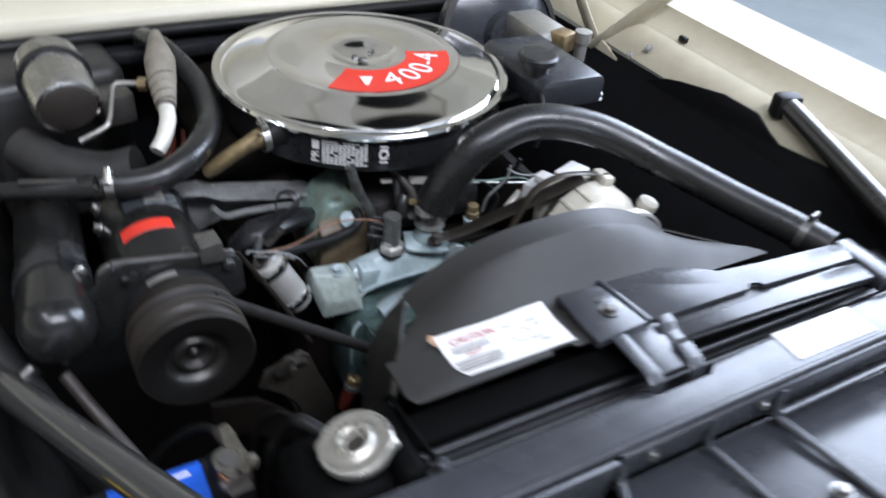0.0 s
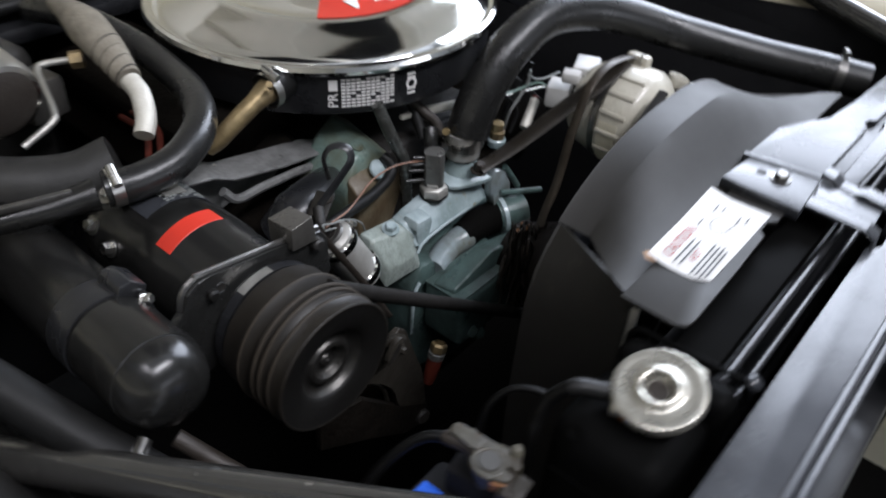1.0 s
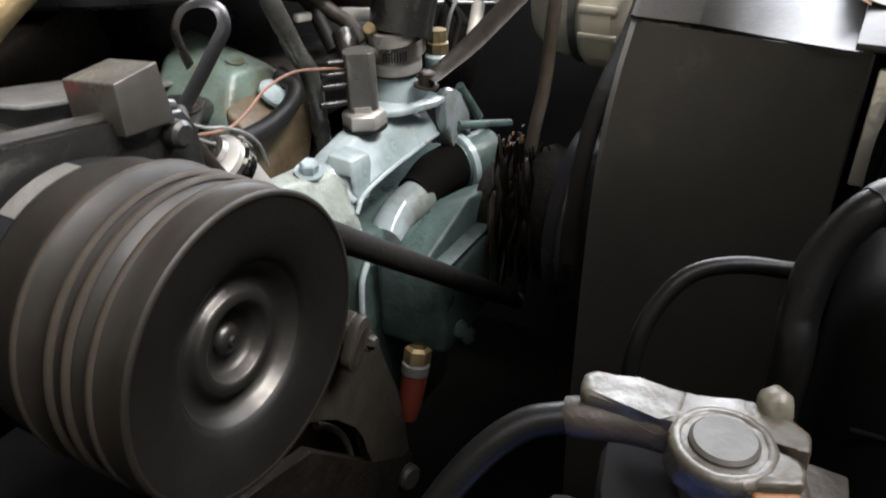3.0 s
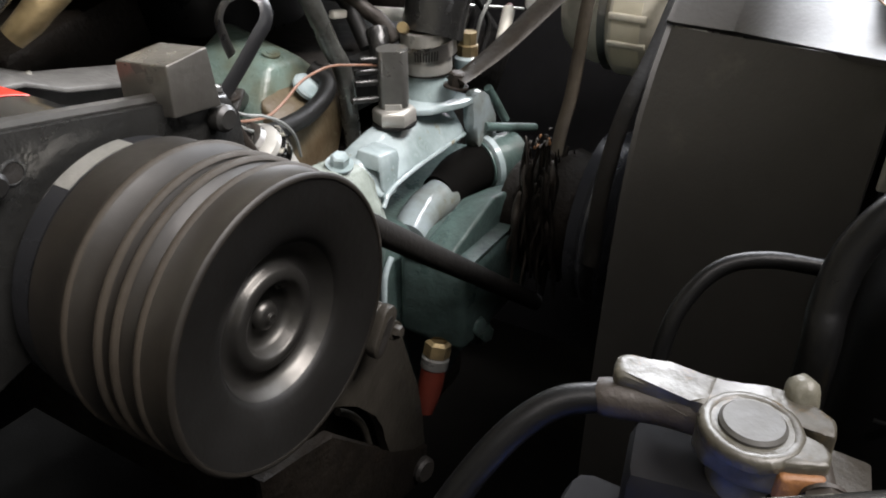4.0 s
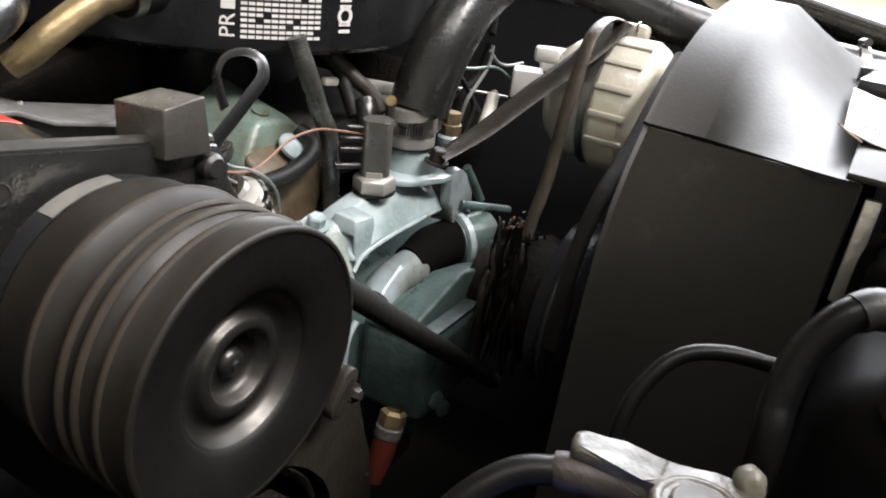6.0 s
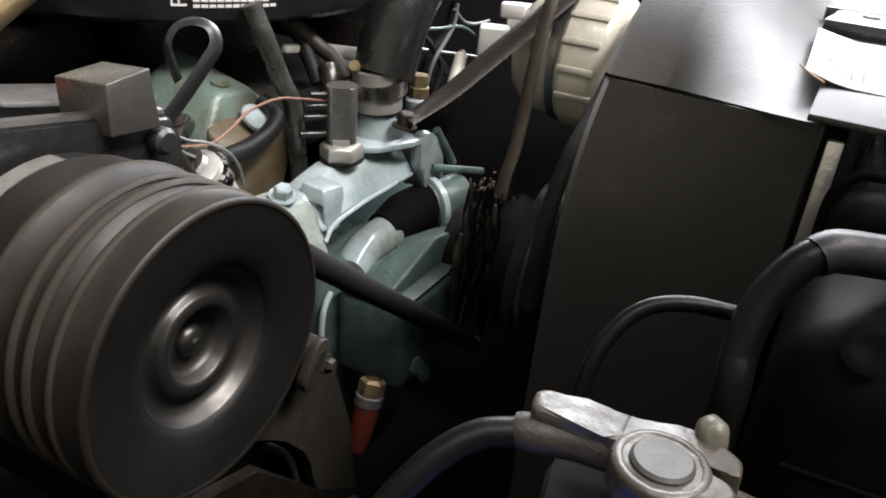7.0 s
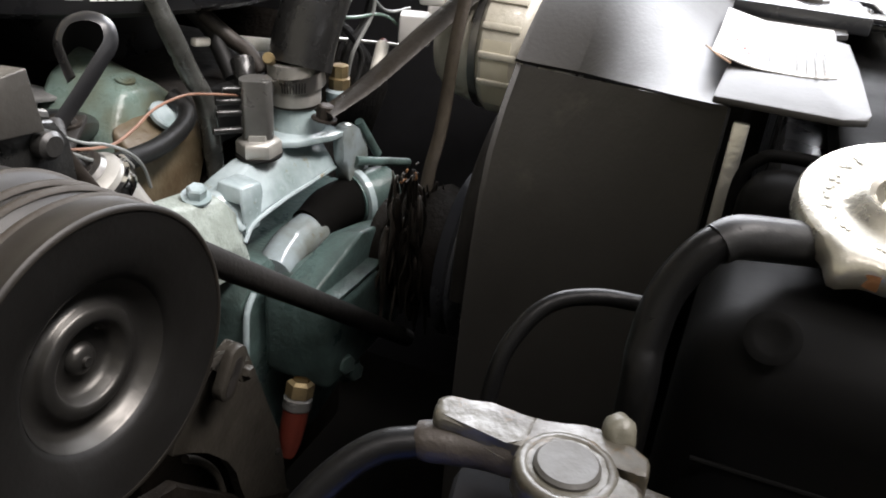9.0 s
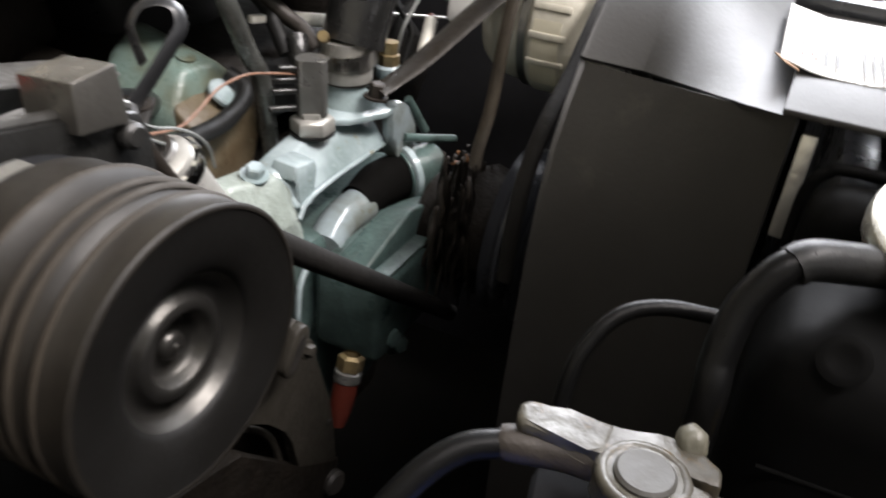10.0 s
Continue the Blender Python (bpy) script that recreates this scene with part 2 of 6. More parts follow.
TEAL_STAINED = surface("oily_stained_teal_enamel", (0.150, 0.215, 0.190), 0.34, dark=(0.085, 0.070, 0.030), spots=(0.26, 0.24, 0.12), grain=26, blotch=16, amount=1.0, spot_amount=0.18, bump=0.3)
# darker copy of the engine teal: real soil plus shade put into the base
TEAL_DARK = surface("soiled_shaded_teal_enamel", (0.080, 0.128, 0.120), 0.36, dark=(0.030, 0.042, 0.037), spots=(0.012, 0.009, 0.006), grain=40, blotch=15, amount=1.0, spot_amount=0.40, bump=0.35)
CAST_BROWN = surface("rust_stained_teal_casting", (0.135, 0.110, 0.070), 0.45, dark=(0.060, 0.036, 0.016), spots=(0.16, 0.17, 0.125), grain=30, blotch=22, amount=1.0, spot_amount=0.20, bump=0.4)
BELT = surface("dry_brown_black_belt", (0.016, 0.0148, 0.0135), 0.7, dark=(0.007, 0.006, 0.005), spots=(0.035, 0.030, 0.022), grain=60, blotch=18, spot_amount=0.15, bump=0.25, gloss=0.15)
ALU = surface("dull_cast_aluminium", (0.52, 0.51, 0.47), 0.42, 0.85, dark=(0.30, 0.29, 0.26), spots=(0.14, 0.12, 0.09), grain=60, blotch=20, spot_amount=0.15, bump=0.25)
ALU_WHITE = surface("oxidised_white_alloy", (0.68, 0.66, 0.59), 0.48, 0.2, dark=(0.46, 0.43, 0.36), spots=(0.30, 0.26, 0.18), grain=60, blotch=16, spot_amount=0.2, bump=0.3)
ALT_CREAM = surface("oxidised_cream_casting", (0.50, 0.475, 0.40), 0.34, dark=(0.33, 0.30, 0.235), spots=(0.34, 0.27, 0.16), grain=50, blotch=16, spot_amount=0.28, bump=0.3, coat=0.4)
LEAD = surface("oxidised_grey_lead", (0.047, 0.045, 0.041), 0.55, 0.0, dark=(0.038, 0.036, 0.030), spots=(0.066, 0.061, 0.052), grain=110, blotch=30, spot_amount=0.15, bump=0.15, bump_scale=160)
LEAD_PALE = surface("pale_crusted_lead", (0.064, 0.060, 0.047), 0.40, 0.0, dark=(0.026, 0.021, 0.013), spots=(0.080, 0.050, 0.020), grain=90, blotch=46, amount=1.0, spot_amount=0.40, bump=0.16, bump_scale=320)
LEAD_BLOOM = surface("whitish_lead_bloom", (0.105, 0.100, 0.078), 0.45, 0.0, dark=(0.06, 0.052, 0.033), spots=(0.14, 0.14, 0.125), grain=120, blotch=45, spot_amount=0.2, bump=0.2, bump_scale=300)
BATTERY = surface("dusty_battery_plastic", (0.010, 0.010, 0.011), 0.85, dark=(0.006, 0.006, 0.006), spots=(0.03, 0.03, 0.03), grain=60, blotch=12, spot_amount=0.05, bump=0.05, gloss=0.12)
STEEL = surface("bright_steel", (0.62, 0.61, 0.58), 0.28, 1.0, dark=(0.35, 0.33, 0.30), grain=90, blotch=15, spots=(0.20, 0.14, 0.08), spot_amount=0.08, bump=0.1)
STEEL_DARK = surface("worn_dark_steel", (0.20, 0.195, 0.185), 0.36, 0.9, dark=(0.09, 0.085, 0.08), grain=70, blotch=16, spots=(0.05, 0.04, 0.03), spot_amount=0.15, bump=0.15)
HUB_STEEL = surface("greasy_turned_steel", (0.072, 0.069, 0.064), 0.36, 0.8, dark=(0.040, 0.038, 0.034), grain=40, blotch=14, spots=(0.030, 0.026, 0.020), spot_amount=0.12, bump=0.06)
BLOCK = surface("worn_bright_steel_block", (0.15, 0.143, 0.130), 0.33, 0.65, dark=(0.075, 0.070, 0.062), spots=(0.26, 0.24, 0.21), grain=80, blotch=25, spot_amount=0.15, bump=0.2)
CHROME = surface("chrome_plate", (0.80, 0.79, 0.76), 0.09, 1.0, dark=(0.70, 0.69, 0.66), grain=30, blotch=6, amount=0.3, bump=0.01, rough_vary=0.04)
BRASS = surface("tarnished_brass", (0.34, 0.255, 0.13), 0.40, 0.6, dark=(0.085, 0.062, 0.038), grain=40, blotch=26, spots=(0.55, 0.50, 0.36), amount=0.8, spot_amount=0.18, bump=0.2)
CLUTCH_BLACK = surface("dull_black_clutch_paint", (0.0072, 0.0067, 0.0060), 0.50, dark=(0.0045, 0.0042, 0.0037), grain=40, blotch=12, spots=(0.017, 0.015, 0.012), spot_amount=0.16, bump=0.10, gloss=0.32)
DUST = surface("brown_belt_dust", (0.036, 0.0295, 0.0225), 0.62, dark=(0.020, 0.016, 0.012), grain=60, blotch=20, bump=0.2, gloss=0.22)
STRAP = surface("worn_brown_strap_steel", (0.052, 0.042, 0.031), 0.40, 0.4, dark=(0.022, 0.016, 0.011), spots=(0.07, 0.036, 0.015), grain=120, blotch=28, amount=0.8, spot_amount=0.26, bump=0.25)
PULLEY = surface("dusty_black_pulley_steel", (0.0165, 0.0140, 0.0110), 0.50, 0.0, dark=(0.0085, 0.0072, 0.0058), grain=50, blotch=12, amount=0.9, spots=(0.046, 0.037, 0.027), spot_amount=0.16, bump=0.05, gloss=0.34)
RED = surface("red_band_print", (0.62, 0.035, 0.018), 0.4, dark=(0.48, 0.025, 0.012), grain=30, blotch=8, amount=0.4, bump=0.02)
RED_RUBBER = surface("red_boot", (0.080, 0.014, 0.008), 0.55, dark=(0.055, 0.010, 0.006), spots=(0.035, 0.022, 0.016), grain=50, blotch=14, spot_amount=0.28, bump=0.15, gloss=0.25)
PAPER = surface("white_paper_label", (0.54, 0.53, 0.51), 0.55, dark=(0.47, 0.455, 0.43), grain=30, blotch=9, amount=0.3, bump=0.02)
PAPER_OLD = surface("yellowed_paper_label", (0.60, 0.56, 0.44), 0.6, dark=(0.42, 0.38, 0.28), grain=40, blotch=14, bump=0.02)
PAPER_BROWN = surface("browned_label_backing", (0.26, 0.15, 0.08), 0.7, dark=(0.14, 0.08, 0.045), grain=60, blotch=20, bump=0.05)
INK = surface("dark_grey_print", (0.05, 0.05, 0.05), 0.6, bump=0.0)
INK_RED = surface("red_print", (0.50, 0.03, 0.025), 0.6, bump=0.0)
INK_WHITE = surface("white_print", (0.80, 0.78, 0.76), 0.5, dark=(0.6, 0.6, 0.58), bump=0.0, amount=0.3)
BLUE = surface("blue_battery_label", (0.02, 0.10, 0.52), 0.35, dark=(0.015, 0.07, 0.40), bump=0.02, amount=0.4)
YELLOW = surface("yellow_plastic", (0.65, 0.42, 0.03), 0.4, dark=(0.5, 0.30, 0.02), bump=0.03)
WIRE_RED = surface("brown_wire_sheath", (0.25, 0.13, 0.085), 0.45, bump=0.05)
WIRE_GREY = surface("grey_wire_sheath", (0.20, 0.21, 0.20), 0.5, bump=0.05)
FABRIC = surface("grey_heat_wrap", (0.24, 0.215, 0.17), 0.85, dark=(0.11, 0.095, 0.07), spots=(0.42, 0.40, 0.34), grain=70, blotch=30, spot_amount=0.16, bump=1.0, bump_scale=110)
CONCRETE = surface("grey_floor_paint", (0.15, 0.165, 0.165), 0.5, dark=(0.12, 0.13, 0.13), spots=(0.09, 0.095, 0.095), grain=8, blotch=1.5, spot_amount=0.1, bump=0.05)
PLASTER = surface("pale_grey_wall_paint", (0.48, 0.485, 0.485), 0.7, dark=(0.40, 0.405, 0.405), grain=6, blotch=1.2, amount=0.4, bump=0.05)
CEILING = surface("off_white_ceiling_paint", (0.72, 0.73, 0.74), 0.7, dark=(0.62, 0.63, 0.64), grain=6, blotch=1.2, amount=0.4, bump=0.05)
BOUNCE_TAN = surface("tan_bounce_wall", (0.35, 0.325, 0.26), 0.8, dark=(0.26, 0.24, 0.19), grain=6, blotch=1.2, bump=0.05)
TANK = surface("dusty_black_tank_paint", (0.0035, 0.0035, 0.0034), 0.50, dark=(0.0025, 0.0025, 0.0025), spots=(0.014, 0.013, 0.012), grain=60, blotch=10, spot_amount=0.10, bump=0.05, gloss=0.02, rough_vary=0.12)
RUST_ORANGE = surface("orange_brown_corrosion", (0.20, 0.085, 0.030), 0.6, dark=(0.10, 0.045, 0.018), spots=(0.16, 0.13, 0.09), grain=70, blotch=40, spot_amount=0.3, bump=0.3)
BRACKET_GRIMY = surface("grease_brown_bracket_steel", (0.034, 0.030, 0.024), 0.46, 0.1, dark=(0.017, 0.0145, 0.0112), spots=(0.065, 0.048, 0.030), grain=80, blotch=18, amount=0.9, spot_amount=0.20, bump=0.3, gloss=0.35)
BRACE_STEEL = surface("dark_pitted_brace_steel", (0.024, 0.0195, 0.0145), 0.38, 0.25, dark=(0.013, 0.0105, 0.008), spots=(0.12, 0.095, 0.07), grain=150, blotch=40, spot_amount=0.20, bump=0.3)
WIRE_TEAL = surface("dull_green_wire_sheath", (0.12, 0.19, 0.155), 0.45, bump=0.05)
PLATE_BLACK = surface("greasy_worn_black_plate", (0.020, 0.020, 0.0190), 0.30, dark=(0.010, 0.010, 0.0095), spots=(0.055, 0.051, 0.043), grain=45, blotch=14, amount=0.9, spot_amount=0.24, bump=0.4, bump_scale=140, rough_vary=0.2)
# near-black colour that stands in for deep shade low in the bay
BAY_SHADE = surface("near_black_bay_shade", (0.0035, 0.0033, 0.0030), 0.9, dark=(0.0025, 0.0023, 0.0020), spots=(0.008, 0.006, 0.004), grain=40, blotch=9, spot_amount=0.1, bump=0.2, gloss=0.05)
HOSE_SLICK = surface("slick_black_rubber", (0.0034, 0.0034, 0.0034), 0.36, dark=(0.0022, 0.0022, 0.0022), spots=(0.026, 0.024, 0.021), grain=90, blotch=18, spot_amount=0.14, bump=0.12, rough_vary=0.12, gloss=0.15)
CAP_METAL = surface("corroded_cap_plating", (0.50, 0.485, 0.43), 0.30, 0.8, dark=(0.29, 0.265, 0.215), spots=(0.17, 0.105, 0.045), grain=70, blotch=26, spot_amount=0.30, bump=0.15)
SLEEVE = surface("worn_plated_steel", (0.46, 0.45, 0.42), 0.36, 0.45, dark=(0.25, 0.24, 0.21), spots=(0.16, 0.11, 0.06), grain=70, blotch=26, spot_amount=0.25, bump=0.12)
SENDER = surface("scuffed_grey_sender", (0.20, 0.197, 0.185), 0.32, 0.6, dark=(0.10, 0.098, 0.09), spots=(0.32, 0.31, 0.28), grain=80, blotch=28, spot_amount=0.2, bump=0.12)
TUBE_STEEL = surface("mottled_tube_plating", (0.15, 0.155, 0.145), 0.30, 0.6, dark=(0.050, 0.050, 0.044), spots=(0.030, 0.024, 0.016), grain=60, blotch=40, amount=1.0, spot_amount=0.36, bump=0.15)
CASE_GREY = surface("dusty_grey_moulded_case", (0.032, 0.031, 0.029), 0.42, dark=(0.016, 0.0155, 0.0145), grain=30, blotch=9, amount=0.8, spots=(0.13, 0.12, 0.11), spot_amount=0.14, bump=0.2)

# ---- garage ----
def slab(name, c, s, material, label, category):
    ob = part(name, box(c, s), material)
    return tagged(ob, label, category, kind="structure")


slab("floor", (0, 0, -0.05), (10, 12, 0.1), CONCRETE, "grey painted concrete garage floor", "floor")
slab("ceiling", (0, 0, 5.25), (10, 12, 0.1), CEILING, "off-white painted garage ceiling", "ceiling")
slab("wall_north", (0, 6.05, 2.6), (10.2, 0.1, 5.2), PLASTER, "pale grey plastered garage wall", "wall")
# unseen wall; its tan is picked for the light it throws on the canister
slab("wall_west", (-5.05, 0, 2.6), (0.1, 12, 5.2), BOUNCE_TAN, "unseen tan garage wall, toned for its bounce", "wall")
slab("wall_east", (5.05, 0, 2.6), (0.1, 12, 5.2), PLASTER, "pale grey plastered garage wall", "wall")
slab("wall_south", (0, -6.05, 2.6), (10.2, 0.1, 5.2), PLASTER, "pale grey plastered garage wall", "wall")

# ---- lettering ----
def lettering(text, size, m, bm=None, depth=0.0003):
    """Raised letters of the built-in font, centred on the pose m."""
    bm = bm or bmesh.new()
    cu = bpy.data.curves.new("lettering", "FONT")
    cu.body, cu.size, cu.extrude, cu.align_x, cu.align_y = text, size, depth, "CENTER", "CENTER"
    cu.resolution_u = 3
    ob = new("lettering", cu)
    bpy.context.view_layer.update()
    me = bpy.data.meshes.new_from_object(ob.evaluated_get(bpy.context.evaluated_depsgraph_get()))
    me.transform(m)
    bm.from_mesh(me)
    bpy.data.objects.remove(ob)
    bpy.data.curves.remove(cu)
    bpy.data.meshes.remove(me)
    return bm


def on_drum(cx, cy, z, r, deg):
    """The pose of something flat that stands upright on a drum, seen from outside."""
    a = radians(deg)
    out = Vector((math.cos(a), math.sin(a), 0))
    side = Vector((-math.sin(a), math.cos(a), 0))
    m = Matrix((side, Vector((0, 0, 1)), out)).transposed().to_4x4()
    return Matrix.Translation((cx + r * out.x, cy + r * out.y, z)) @ m


def patch(m, w, h, bm=None, t=0.0004):
    bm = bm or bmesh.new()
    bmesh.ops.create_cube(bm, size=1.0, matrix=m @ Matrix.Diagonal((w, h, t, 1)))
    return bm


def ring_clamp(at, axis, r, width, screw_dir, thing_, material):
    """A worm-drive hose clamp: band, screw housing and screw."""
    a = Vector(axis).normalized()
    band = part("hose_clamp", lathe([(r, -width / 2), (r + 0.0012, -width / 2), (r + 0.0012, width / 2), (r, width / 2), (r, -width / 2)], at, axis, 36), material, thing_, "worn steel hose clamp")
    s = Vector(screw_dir)
    s = (s - a * s.dot(a)).normalized()
    t = a.cross(s)
    part("screw", tube([Vector(at) + s * (r + 0.004) - t * 0.009, Vector(at) + s * (r + 0.004) + t * 0.009], 0.0038, 10, 2), material, band)
    return band


# ---- car body round the engine bay ----
car = thing("car", (0, 0.3, 0.0), "cream-white classic car with its hood raised over the engine", "car")
FENDER = [(0.446, 0.858), (0.456, 0.872), (0.470, 0.886), (0.490, 0.893), (0.498, 0.887), (0.506, 0.893), (0.530, 0.903), (0.540, 0.917),
          (0.56, 0.922), (0.62, 0.924), (0.670, 0.918), (0.705, 0.900), (0.73, 0.85), (0.745, 0.75), (0.75, 0.55), (0.74, 0.30), (0.72, 0.12), (0.70, 0.0)]
for side, off in ((1, 0.0), (-1, -0.085)):
    sec = [(side * x + off, z) for x, z in FENDER]
    rows = [(-0.75, -side * 0.05, -0.03), (-0.3, -side * 0.01, -0.005), (0.1, 0, 0), (0.5, 0, 0), (0.8, 0, 0.002), (1.2, side * 0.01, 0.004)]
    part("fender", solid(sweep(sec[7:], rows), 0.004), CREAM, car, "cream-white front fender")
    # same body cream as the fender, with the gutter's shade painted in
    part("fender_gutter", solid(sweep(sec[:8], rows), 0.003), CREAM_SHADED, car, "cream gutter along the fender, shade in its colour")
    inner = [(side * 0.447 + off, 0.856), (side * 0.440 + off, 0.82), (side * 0.405 + off, 0.74), (side * 0.375 + off, 0.60), (side * 0.36 + off, 0.30)]
    part("inner_fender", solid(sweep(inner, [(-0.14, 0, -0.02), (0.1, 0, -0.008), (0.35, 0, 0.0), (0.55, 0, -0.004), (0.86, 0, -0.004)]), 0.003), BATTERY if side > 0 else CASE_GREY, car, "dusty black inner fender panel")
part("firewall", box((-0.04, 0.86, 0.58), (0.98, 0.02, 0.60), bevel=0.004), BLACK_SATIN, car, "black firewall")
part("cowl", box((-0.04, 0.890, 0.905), (1.0, 0.29, 0.03), bevel=0.012), CREAM, car, "cream-white cowl panel")
part("cowl_seal", tube([(-0.55, 0.742, 0.888), (-0.2, 0.740, 0.890), (0.1, 0.740, 0.890), (0.43, 0.742, 0.888)], 0.010, flat=0.8), RUBBER, car, "black rubber cowl seal")
part("cowl_ledge", box((-0.04, 0.785, 0.862), (0.94, 0.12, 0.02), bevel=0.006), BLACK_SATIN, car)
hood = part("hood", box((-0.04, 0.50, 1.556), (1.42, 0.02, 1.40), (30, 0, 0), bevel=0.008), HOOD_PAINT, car, "raised cream hood")
for x in (-0.45, -0.04, 0.37):
    part("hood_rib", box((x, 0.49, 1.538), (0.09, 0.03, 1.30), (30, 0, 0), bevel=0.012), HOOD_PAINT, hood)
for k in (-0.6, 0.6):
    part("hood_rib", box((-0.04, 0.49 - 0.5 * k, 1.538 + 0.866 * k), (1.36, 0.03, 0.10), (30, 0, 0), bevel=0.012), HOOD_PAINT, hood)
# unseen pads, added so that the chrome lid mirrors something dark
for x in (-0.245, 0.165):
    part("reflection_pad", box((x, 0.382, 1.722), (0.30, 0.022, 0.92), (30, 0, 0), bevel=0.008), BATTERY, hood, "unseen black pad darkening the lid's reflection")
# sheet closing the bay below, its shade put into the colour
part("shade_floor", box((-0.04, 0.33, 0.20), (1.05, 1.5, 0.02), bevel=0.004), BAY_SHADE, car)
part("inner_flange", prism([(0.60, 0.800), (0.49, 0.835), (0.437, 0.860), (0.410, 0.868), (0.328, 0.886), (0.266, 0.887), (0.240, 0.872), (0.221, 0.863), (0.158, 0.871), (0.068, 0.877), (-0.04, 0.880), (-0.04, 0.79), (0.60, 0.78)], (0.4415, 0, 0), (0, 1, 0), (0, 0, 1), 0.004, 0.001), BATTERY, car, "black inner fender with a wavy top edge")
part("flange_crease", tube([(0.498, 0.56, 0.8885), (0.4985, 0.30, 0.8872), (0.4985, -0.05, 0.8866)], 0.0022, 8, 3), CREAM_SHADED, car)
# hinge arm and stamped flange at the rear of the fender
hinge = part("hood_hinge", tube([(0.448, 0.615, 0.838), (0.462, 0.590, 0.865), (0.485, 0.560, 0.910), (0.515, 0.525, 0.965), (0.54, 0.50, 1.02)], [0.020, 0.024, 0.022, 0.020, 0.018], 12, 6, flat=0.35, up=(0, 1, 0.4)), CREAM_SHADED, car, "cream painted hood hinge arm")
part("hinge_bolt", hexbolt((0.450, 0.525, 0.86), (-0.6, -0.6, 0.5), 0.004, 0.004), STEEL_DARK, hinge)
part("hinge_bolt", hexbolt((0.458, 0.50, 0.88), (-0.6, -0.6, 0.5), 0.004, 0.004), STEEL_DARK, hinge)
part("hinge_link", tube([(0.452, 0.600, 0.835), (0.435, 0.625, 0.880), (0.420, 0.650, 0.930), (0.41, 0.67, 0.99)], [0.016, 0.014, 0.013, 0.013], 10, 5, flat=0.35, up=(1, 0, 0.3)), CREAM_SHADED, hinge)
part("hinge_base", prism([(0.535, 0.818), (0.545, 0.846), (0.600, 0.862), (0.650, 0.850), (0.660, 0.800), (0.560, 0.795)], (0.4420, 0, 0), (0, 1, 0), (0, 0, 1), 0.008, 0.002), CREAM_SHADED, hinge)
part("rubber_bumper", box((0.505, 0.480, 0.897), (0.009, 0.016, 0.010), bevel=0.003), RUBBER, car)

# ---- core support ahead of the radiator ----
bm = prism([(-0.46, -0.052), (-0.02, -0.052), (-0.012, -0.062), (0.045, -0.062), (0.055, -0.050), (0.46, -0.050), (0.46, -0.088), (-0.46, -0.088)], (0, 0, 0.874), (1, 0, 0), (0, 1, 0), 0.005, 0.0015)
part("core_support", bm, BLACK_PANEL, car, "satin black radiator support bar")
part("support_edge", tube([(-0.46, -0.0885, 0.877), (0.46, -0.0885, 0.877)], 0.0035, 10, 2), BLACK_PANEL, car)
part("support_face", box((0.19, -0.090, 0.857), (0.53, 0.005, 0.036), (6, 0, 0), bevel=0.0015), BLACK_PANEL, car)
part("support_face", box((-0.27, -0.092, 0.845), (0.38, 0.005, 0.06), (6, 0, 0), bevel=0.0015), BLACK_PANEL, car)
panel = part("front_panel", box((0.21, -0.235, 0.838), (0.56, 0.29, 0.004), (-3, 0, 0), bevel=0.0015), BLACK_PANEL, car, "satin black pressed front panel with ribs")
part("panel_edge", tube([(-0.070, -0.092, 0.862), (-0.073, -0.10, 0.846), (-0.085, -0.14, 0.843), (-0.10, -0.24, 0.838)], 0.004, 10, 6), BLACK_PANEL, panel)
for x0, x1, y1, r in ((0.018, 0.030, -0.155, 0.0035), (0.095, 0.125, -0.26, 0.0045), (0.30, 0.36, -0.26, 0.0045)):
    part("rib", tube([(x0, -0.0935, 0.872), (x0, -0.097, 0.846), (x0 + 0.003, -0.106, 0.8425), (x1, y1, 0.8385)], r, 10, 6, flat=0.8), BLACK_PANEL, panel)
part("cross_rib", tube([(0.10, -0.098, 0.8445), (0.30, -0.098, 0.8445)], 0.004, 10, 2, flat=0.7), BLACK_PANEL, panel)
for c in ((-0.045, -0.0935, 0.862), (0.075, -0.0935, 0.862)):
    part("panel_bolt", hexbolt(c, (0, -1, 0.1), 0.004, 0.005), STEEL_DARK, panel)
part("panel_bolt", hexbolt((0.085, -0.175, 0.842), (0, 0, 1), 0.006, 0.006), STEEL_DARK, panel)
part("latch_boss", lathe([(0.020, 0), (0.020, 0.007), (0.016, 0.009), (0.0, 0.009)], (0.015, -0.222, 0.838), seg=28), ALU, panel)
part("latch_boss", lathe([(0.012, 0), (0.012, 0.011), (0.008, 0.012), (0.007, 0.006), (0.0, 0.006)], (0.078, -0.205, 0.838), seg=24), STEEL_DARK, panel)
part("lower_grille_panel", box((0, -0.10, 0.52), (0.92, 0.03, 0.56), bevel=0.006), BLACK_SATIN, car)
sticker = part("sticker", box((0.177, -0.0645, 0.8797), (0.098, 0.0335, 0.0005), (0, 0, -1.0)), PAPER, car, "blank white paper sticker")

# ---- radiator ----
radiator = thing("radiator", (0.05, 0.0, 0.30), "black painted radiator with a corroded filler cap", "radiator")
part("core", box((0.06, -0.002, 0.60), (0.54, 0.05, 0.50), bevel=0.004), BLACK_SATIN, radiator)
tank = part("filler_tank", box((-0.256, 0.0, 0.62), (0.080, 0.078, 0.48), bevel=0.020, seg=5), TANK, radiator, "gloss black filler tank")
